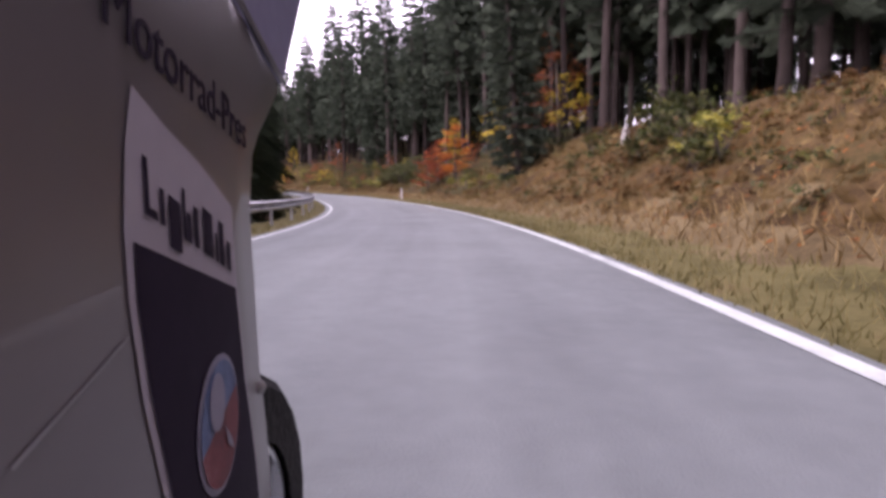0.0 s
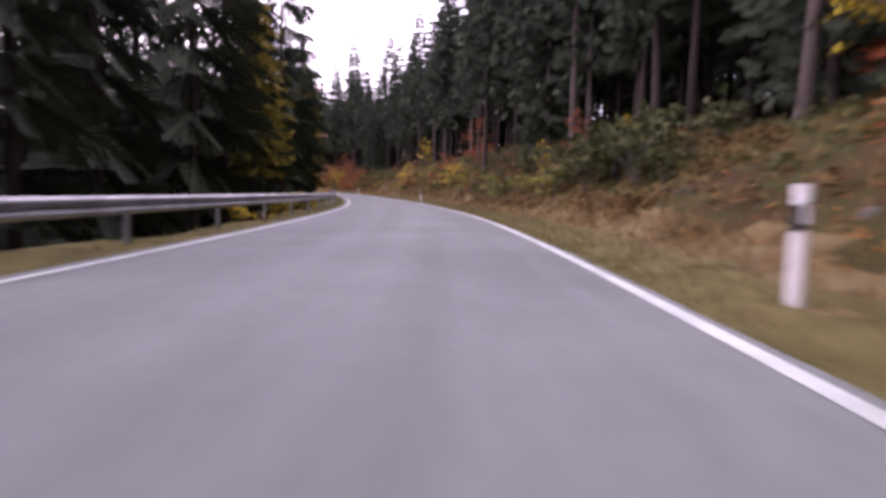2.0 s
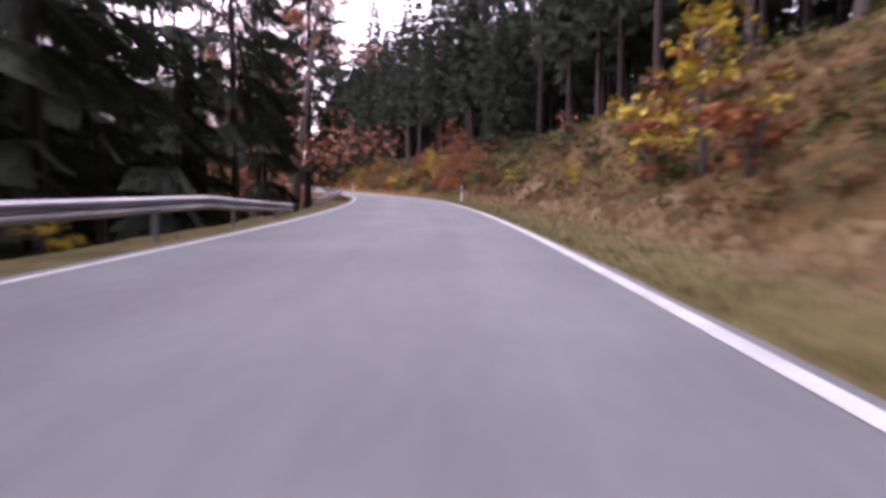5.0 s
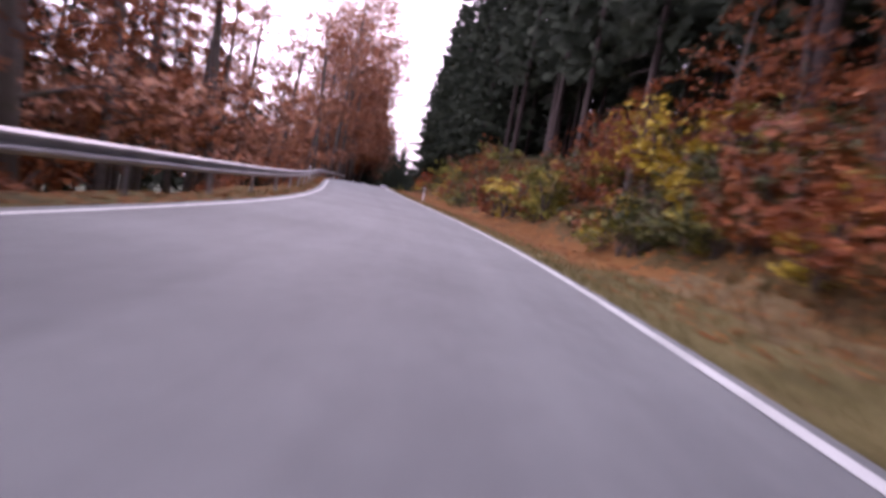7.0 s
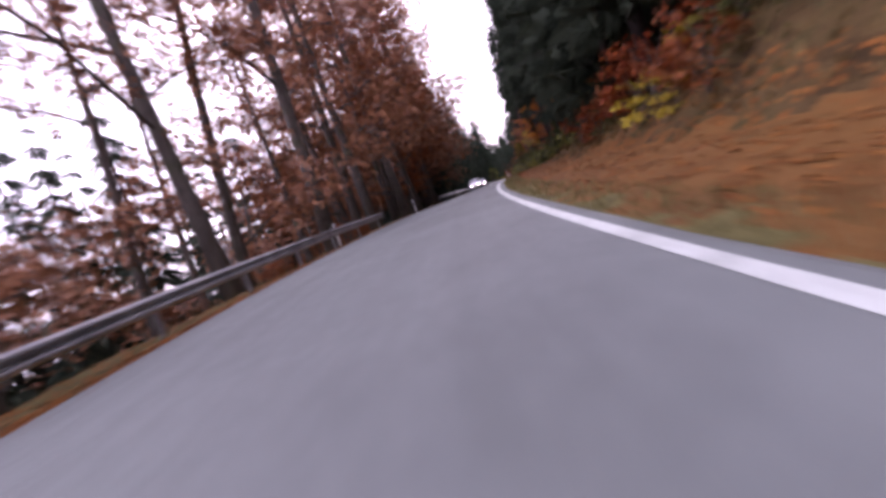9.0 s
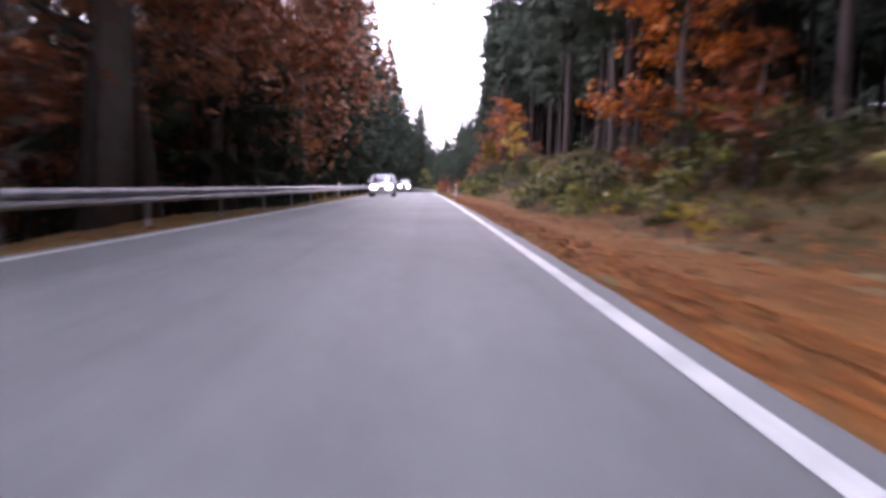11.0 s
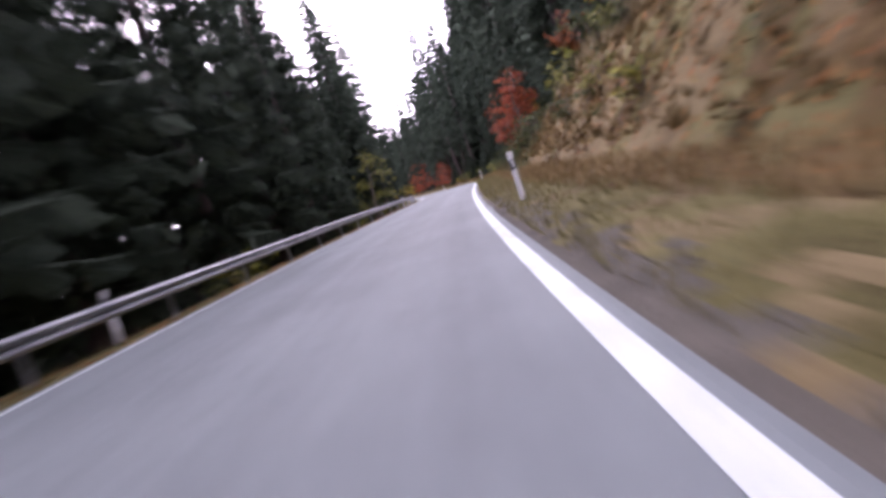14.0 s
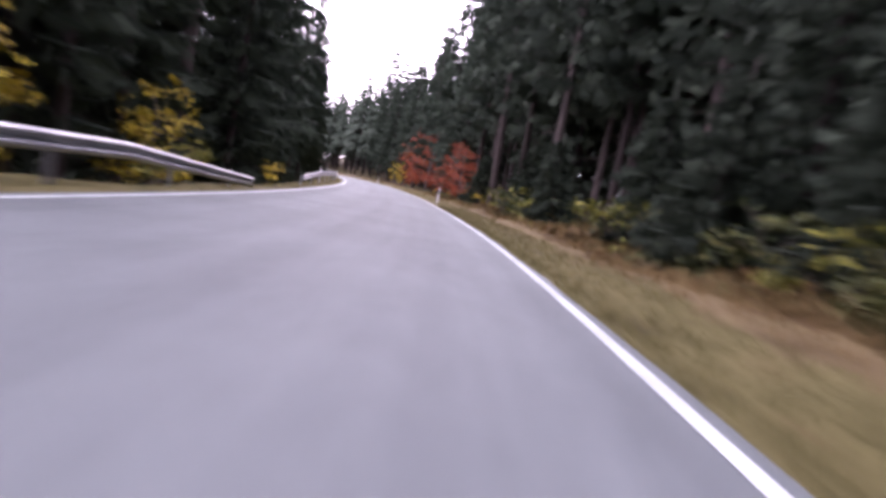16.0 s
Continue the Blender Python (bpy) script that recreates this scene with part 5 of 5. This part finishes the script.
for s, o, n, yaw in [(291.5, 3.7, 2.0, 60), (293.2, 4.1, 2.4, 25), (292.4, 4.6, 2.2, 100), (295.2, 4.4, 2.2, 45), (298.5, 3.6, 2.2, 35), (299.6, 4.0, 2.6, 70), (297.4, 4.4, 2.4, 110), (300.6, 3.5, 2.0, 20), (298.8, 4.9, 2.8, 55), (296.2, 3.9, 2.0, 85), (300.2, 4.6, 2.4, 130), (297.8, 3.3, 1.8, 15), (294, 3.8, 1.6, 60), (296.5, 4.0, 1.4, 40), (92, 6.4, 2.4, 20), (95, 7.2, 2.0, 80), (140, 6.2, 2.5, 10), (60, 4.0, 1.5, 30), (368, 4.8, 1.8, 15), (380, 5.0, 2.0, 160)]:
    dead_branch(s, o, n, yaw)


# ---- the motorcycle, at the place where the ride begins ----
FAIRING = mat("silver_grey_fairing", [(.10, .087, .093), (.122, .108, .114)], .42, 1.2, metal=.3, coat=.25)
STICKER = mat("white_sticker", [(.24, .215, .245), (.29, .26, .295)], .6, .4, gloss=.2)
NIGHT = mat("dark_violet_sticker", [(.010, .006, .014), (.016, .010, .022)], .7, .4, gloss=.08)
SKY_BLUE = mat("blue_print", [(.03, .045, .1), (.07, .10, .19), (.17, .19, .26)], .55, .09, gloss=.2)
CRIMSON = mat("red_print", [(.06, .010, .018), (.13, .022, .028), (.18, .075, .085)], .55, .06, gloss=.2)
PALE_PRINT = mat("pale_print", [(.15, .14, .19), (.2, .185, .235)], .55, .2, gloss=.2)
HIGHLIGHT = mat("pale_highlight", [(.15, .14, .15), (.2, .19, .2)], .5, .3)
SCREEN = mat("smoked_lilac_screen", [(.16, .15, .24), (.24, .23, .33)], .3, .3, coat=.3)


def motorcycle():
    g = thing("motorcycle", "silver-grey touring motorcycle with stickers on its fairing", "motorcycle")
    # the fairing's front edge in side view, foot to top: (ahead, up)
    edge = [(.78, .34), (.74, .41), (.702, .467), (.66, .586), (.632, .666), (.627, .766), (.622, .811), (.621, .851), (.649, .91), (.699, .942), (.80, .988), (.90, 1.03), (.93, 1.072)]

    def side(y, z):
        y, z = max(y, 0), min(z, 1.5)
        bow = .117 * y * y if y < .62 else .045 + .145 * (y - .62)
        return .19 - bow - .25 * max(0, z - .98) ** 1.4 - .3 * max(0, .62 - z) ** 2

    def skin(x_sign):
        b = Build()
        n = 14
        rows = []
        for k in range(len(edge) - 1):
            rows += [tuple(edge[k][c] + (edge[k + 1][c] - edge[k][c]) * q / 3 for c in (0, 1)) for q in range(3)]
        rows.append(edge[-1])
        for ye, z in rows:
            for k in range(n):
                y = -.35 + (ye + .35) * k / (n - 1)
                b.v.append((x_sign * side(y, z), y, z))
            for turn_in, on in ((.004, .006), (.013, .009), (.03, .006), (.05, -.03)):
                b.v.append((x_sign * (side(ye, z) - turn_in), ye + on, z))
        m = n + 4
        for k in range(len(rows) - 1):
            for i in range(m - 1):
                q = (k * m + i, k * m + i + 1, (k + 1) * m + i + 1, (k + 1) * m + i)
                b.f.append(q if x_sign > 0 else q[::-1])
        return b
    right = part("fairing", skin(1).mesh("fairing", FAIRING, True), g, "silver-grey side fairing")
    part("fairing", skin(-1).mesh("fairing_far", FAIRING, True), g)

    def patch(name, outline, material, lift, parent, label=""):
        """A thin sheet that lies on the fairing, by its outline (ahead, up)."""
        b = Build()
        cy, cz = sum(p[0] for p in outline) / len(outline), sum(p[1] for p in outline) / len(outline)
        fine = []
        for k, (y, z) in enumerate(outline):
            y1, z1 = outline[(k + 1) % len(outline)]
            cuts = max(1, int(math.hypot(y1 - y, z1 - z) / .03))
            fine += [(y + (y1 - y) * q / cuts, z + (z1 - z) * q / cuts) for q in range(cuts)]
        n, steps = len(fine), 5
        for k in range(steps + 1):
            u = 1 - k / steps
            for y, z in fine:
                yy, zz = cy + (y - cy) * u, cz + (z - cz) * u
                b.v.append((side(yy, zz) + lift, yy, zz))
        for k in range(steps):
            b.f += [(k * n + i, k * n + (i + 1) % n, (k + 1) * n + (i + 1) % n, (k + 1) * n + i) for i in range(n)]
        return part(name, b.mesh(name, material), parent, label)

    def disc(y, z, r, a0=0.0, a1=360.0, flat=1.0):
        return [(y + r * math.cos(radians(a0 + (a1 - a0) * k / 20)), z + r * flat * math.sin(radians(a0 + (a1 - a0) * k / 20))) for k in range(20 if a1 - a0 == 360 else 21)]
    patch("sticker", [(.334, .927), (.38, .908), (.444, .888), (.534, .852), (.539, .779), (.556, .679), (.609, .519), (.65, .44), (.40, .57), (.343, .668), (.323, .74), (.314, .802), (.314, .845), (.322, .893)],
          STICKER, .0012, right, "white sticker with dark lower field")
    patch("sticker_field", [(.322, .835), (.396, .813), (.529, .775), (.547, .679), (.60, .519), (.64, .44), (.41, .57), (.353, .662), (.332, .737), (.322, .80)], NIGHT, .0024, right, "dark violet lower field")
    y, z, r = .455, .672, .058
    patch("emblem_ring", disc(y, z, r), PALE_PRINT, .0036, right, "pale rim of the emblem")
    patch("emblem", disc(y, z, r * .9, 20, 190), SKY_BLUE, .0048, right, "blue upper half of the round emblem")
    patch("emblem_half", disc(y, z, r * .9, 190, 380), CRIMSON, .0048, right, "red lower half of the round emblem")
    # the emblem's white highlights, drawn on as pale patches
    patch("emblem_gleam", disc(y - .012, z + .022, .02, flat=1.2), PALE_PRINT, .006, right)
    patch("emblem_gleam", [(y + .004, z - .004), (y + .018, z - .018), (y + .03, z - .036), (y + .012, z - .024)], PALE_PRINT, .006, right)
    # the word on the sticker as plain bars: start, width, height over and under the line
    for a, w, up, down in ((.339, .007, .036, 0), (.346, .011, .006, 0), (.361, .007, .024, 0), (.374, .021, .024, .012), (.399, .006, .037, 0), (.406, .009, .022, 0), (.42, .011, .031, 0),
                           (.441, .024, .037, 0), (.471, .006, .024, 0), (.482, .014, .038, 0), (.503, .014, .026, 0)):
        base = .851 - .33 * (a - .339)
        patch("printed_bar", [(a, base - down), (a + w, base - down - .33 * w), (a + w, base + up - .33 * w), (a, base + up)], NIGHT, .0024, right)
    # highlight along the fairing, laid on as a thin pale strip
    patch("seam", [(.214, .753), (.312, .782), (.313, .7805), (.215, .7505)], HIGHLIGHT, .0008, right, "pale highlight line painted on the fairing")
    # lettering along the fairing
    t = bpy.data.curves.new("lettering", "FONT")
    t.body, t.size, t.extrude, t.space_character = "Motorrad-Pres", .051, .0004, 1.0
    t.materials.append(NIGHT)
    ob = new("lettering", t)
    ob.parent = right
    a, c = Vector((side(.30, .954) + .003, .30, .954)), Vector((side(.633, .909) + .004, .633, .909))
    along = (c - a).normalized()
    up = Vector((0, 0, 1)) - along * along.z
    up.normalize()
    ob.matrix_basis = Matrix.Translation(a) @ Matrix((along, up, along.cross(up))).transposed().to_4x4()
    tagged(ob, "dark lettering on the fairing")
    # screen above the fairing, with its bright rim
    rim = [(.13, y, z) for y, z in SCREEN_RIM]
    front = [(.13, y, z) for y, z in SCREEN_FRONT]
    b = Build()
    outline = rim + front
    n = len(outline)
    b.v += outline + [(x - .006, y, z) for x, y, z in outline]
    b.f += [tuple(range(n)), tuple(reversed(range(n, 2 * n)))] + [(i, (i + 1) % n, n + (i + 1) % n, n + i) for i in range(n)]
    screen_ = part("windscreen", b.mesh("windscreen", SCREEN), g, "smoked lilac windscreen panel")
    b = Build()
    b.tube([(.132, y, z) for y, z in SCREEN_RIM], [.004] * len(SCREEN_RIM), 6)
    part("rim", b.mesh("screen_rim", FAIRING, True), screen_, "silver rim")
    # a thin chrome tube across the screen
    b = Build()
    b.tube([(.133, .70, 1.192), (.133, .81, 1.224)], [.0022, .0022], 5)
    part("trim", b.mesh("screen_chrome_line", CHROME), screen_, "bright chrome line")
    # the darkness of the screen's recess is put on as a black disc
    b = Build()
    b.tube([(.128, .655, 1.185), (.136, .655, 1.185)], [.03, .03], 14)
    part("air_duct", b.mesh("air_duct", BLACK), screen_, "dark recess, put on as a black disc")
    b = Build()
    b.tube([(.138, .60, .650), (.142, .632, .642), (.139, .644, .64)], [.008, .009, .003], 8)
    part("screw_boss", b.mesh("screw_boss", FAIRING, True), right)

    def barrel(name, rings, material, label=""):
        circle = [(math.cos(q * .5236), math.sin(q * .5236)) for q in range(12)]
        part(name, loft([[(x * c_ * w, y, z + h * s_) for c_, s_ in circle] for x, y, z, w, h in rings]).mesh(name, material, True), g, label)
    barrel("nose", [(.1, .2, .86, 1.0, .2), (.1, .38, .86, 1.1, .2), (.1, .5, .84, .8, .12)], FAIRING)
    barrel("tank", [(.14, .3, .82, .6, .084), (.14, .15, .86, .95, .14), (.14, -.1, .84, 1, .14), (.14, -.3, .76, .7, .07)], FAIRING)
    barrel("seat", [(.15, -.28, .78, .7, .06), (.15, -.5, .77, 1, .06), (.15, -.85, .83, .9, .06), (.15, -1.1, .88, .5, .06)], BLACK, "black seat")
    b = Build()
    b.box((-.12, -.3, .28), (.12, .36, .62))
    part("engine", b.mesh("engine", BLACK), g)
    b = Build()
    b.tube([(.12, .2, .3), (.14, -.2, .26), (.17, -.9, .36)], [.03, .045, .055], 10)
    part("exhaust", b.mesh("exhaust", CHROME, True), g)
    for sx in (-1, 1):
        b = Build()
        b.tube([(sx * .08, .78, .28), (sx * .08, .48, .95)], [.026, .028], 8)
        part("fork_leg", b.mesh("fork_leg", CHROME, True), g)
    b = Build()
    b.tube([(.05, -.7, .32), (.05, -.2, .36)], [.03, .04], 8)
    part("swingarm", b.mesh("swingarm", BLACK), g)
    wheel(g, 0, .83, .29, .125)
    wheel(g, 0, -.75, .30, .18)
    return g


SCREEN_RIM = [(0.596, 1.110), (0.658, 1.086), (0.752, 1.051), (0.826, 1.026)]
SCREEN_FRONT = [(0.893, 1.108), (0.958, 1.190), (1.052, 1.301)]
bike = motorcycle()
bike.matrix_basis = Matrix.Translation((-1.921, 1.960, .03)) @ pose(0, 0, 0, 0, 0, 2.9) @ Matrix.Translation((-.36, 0, 0))
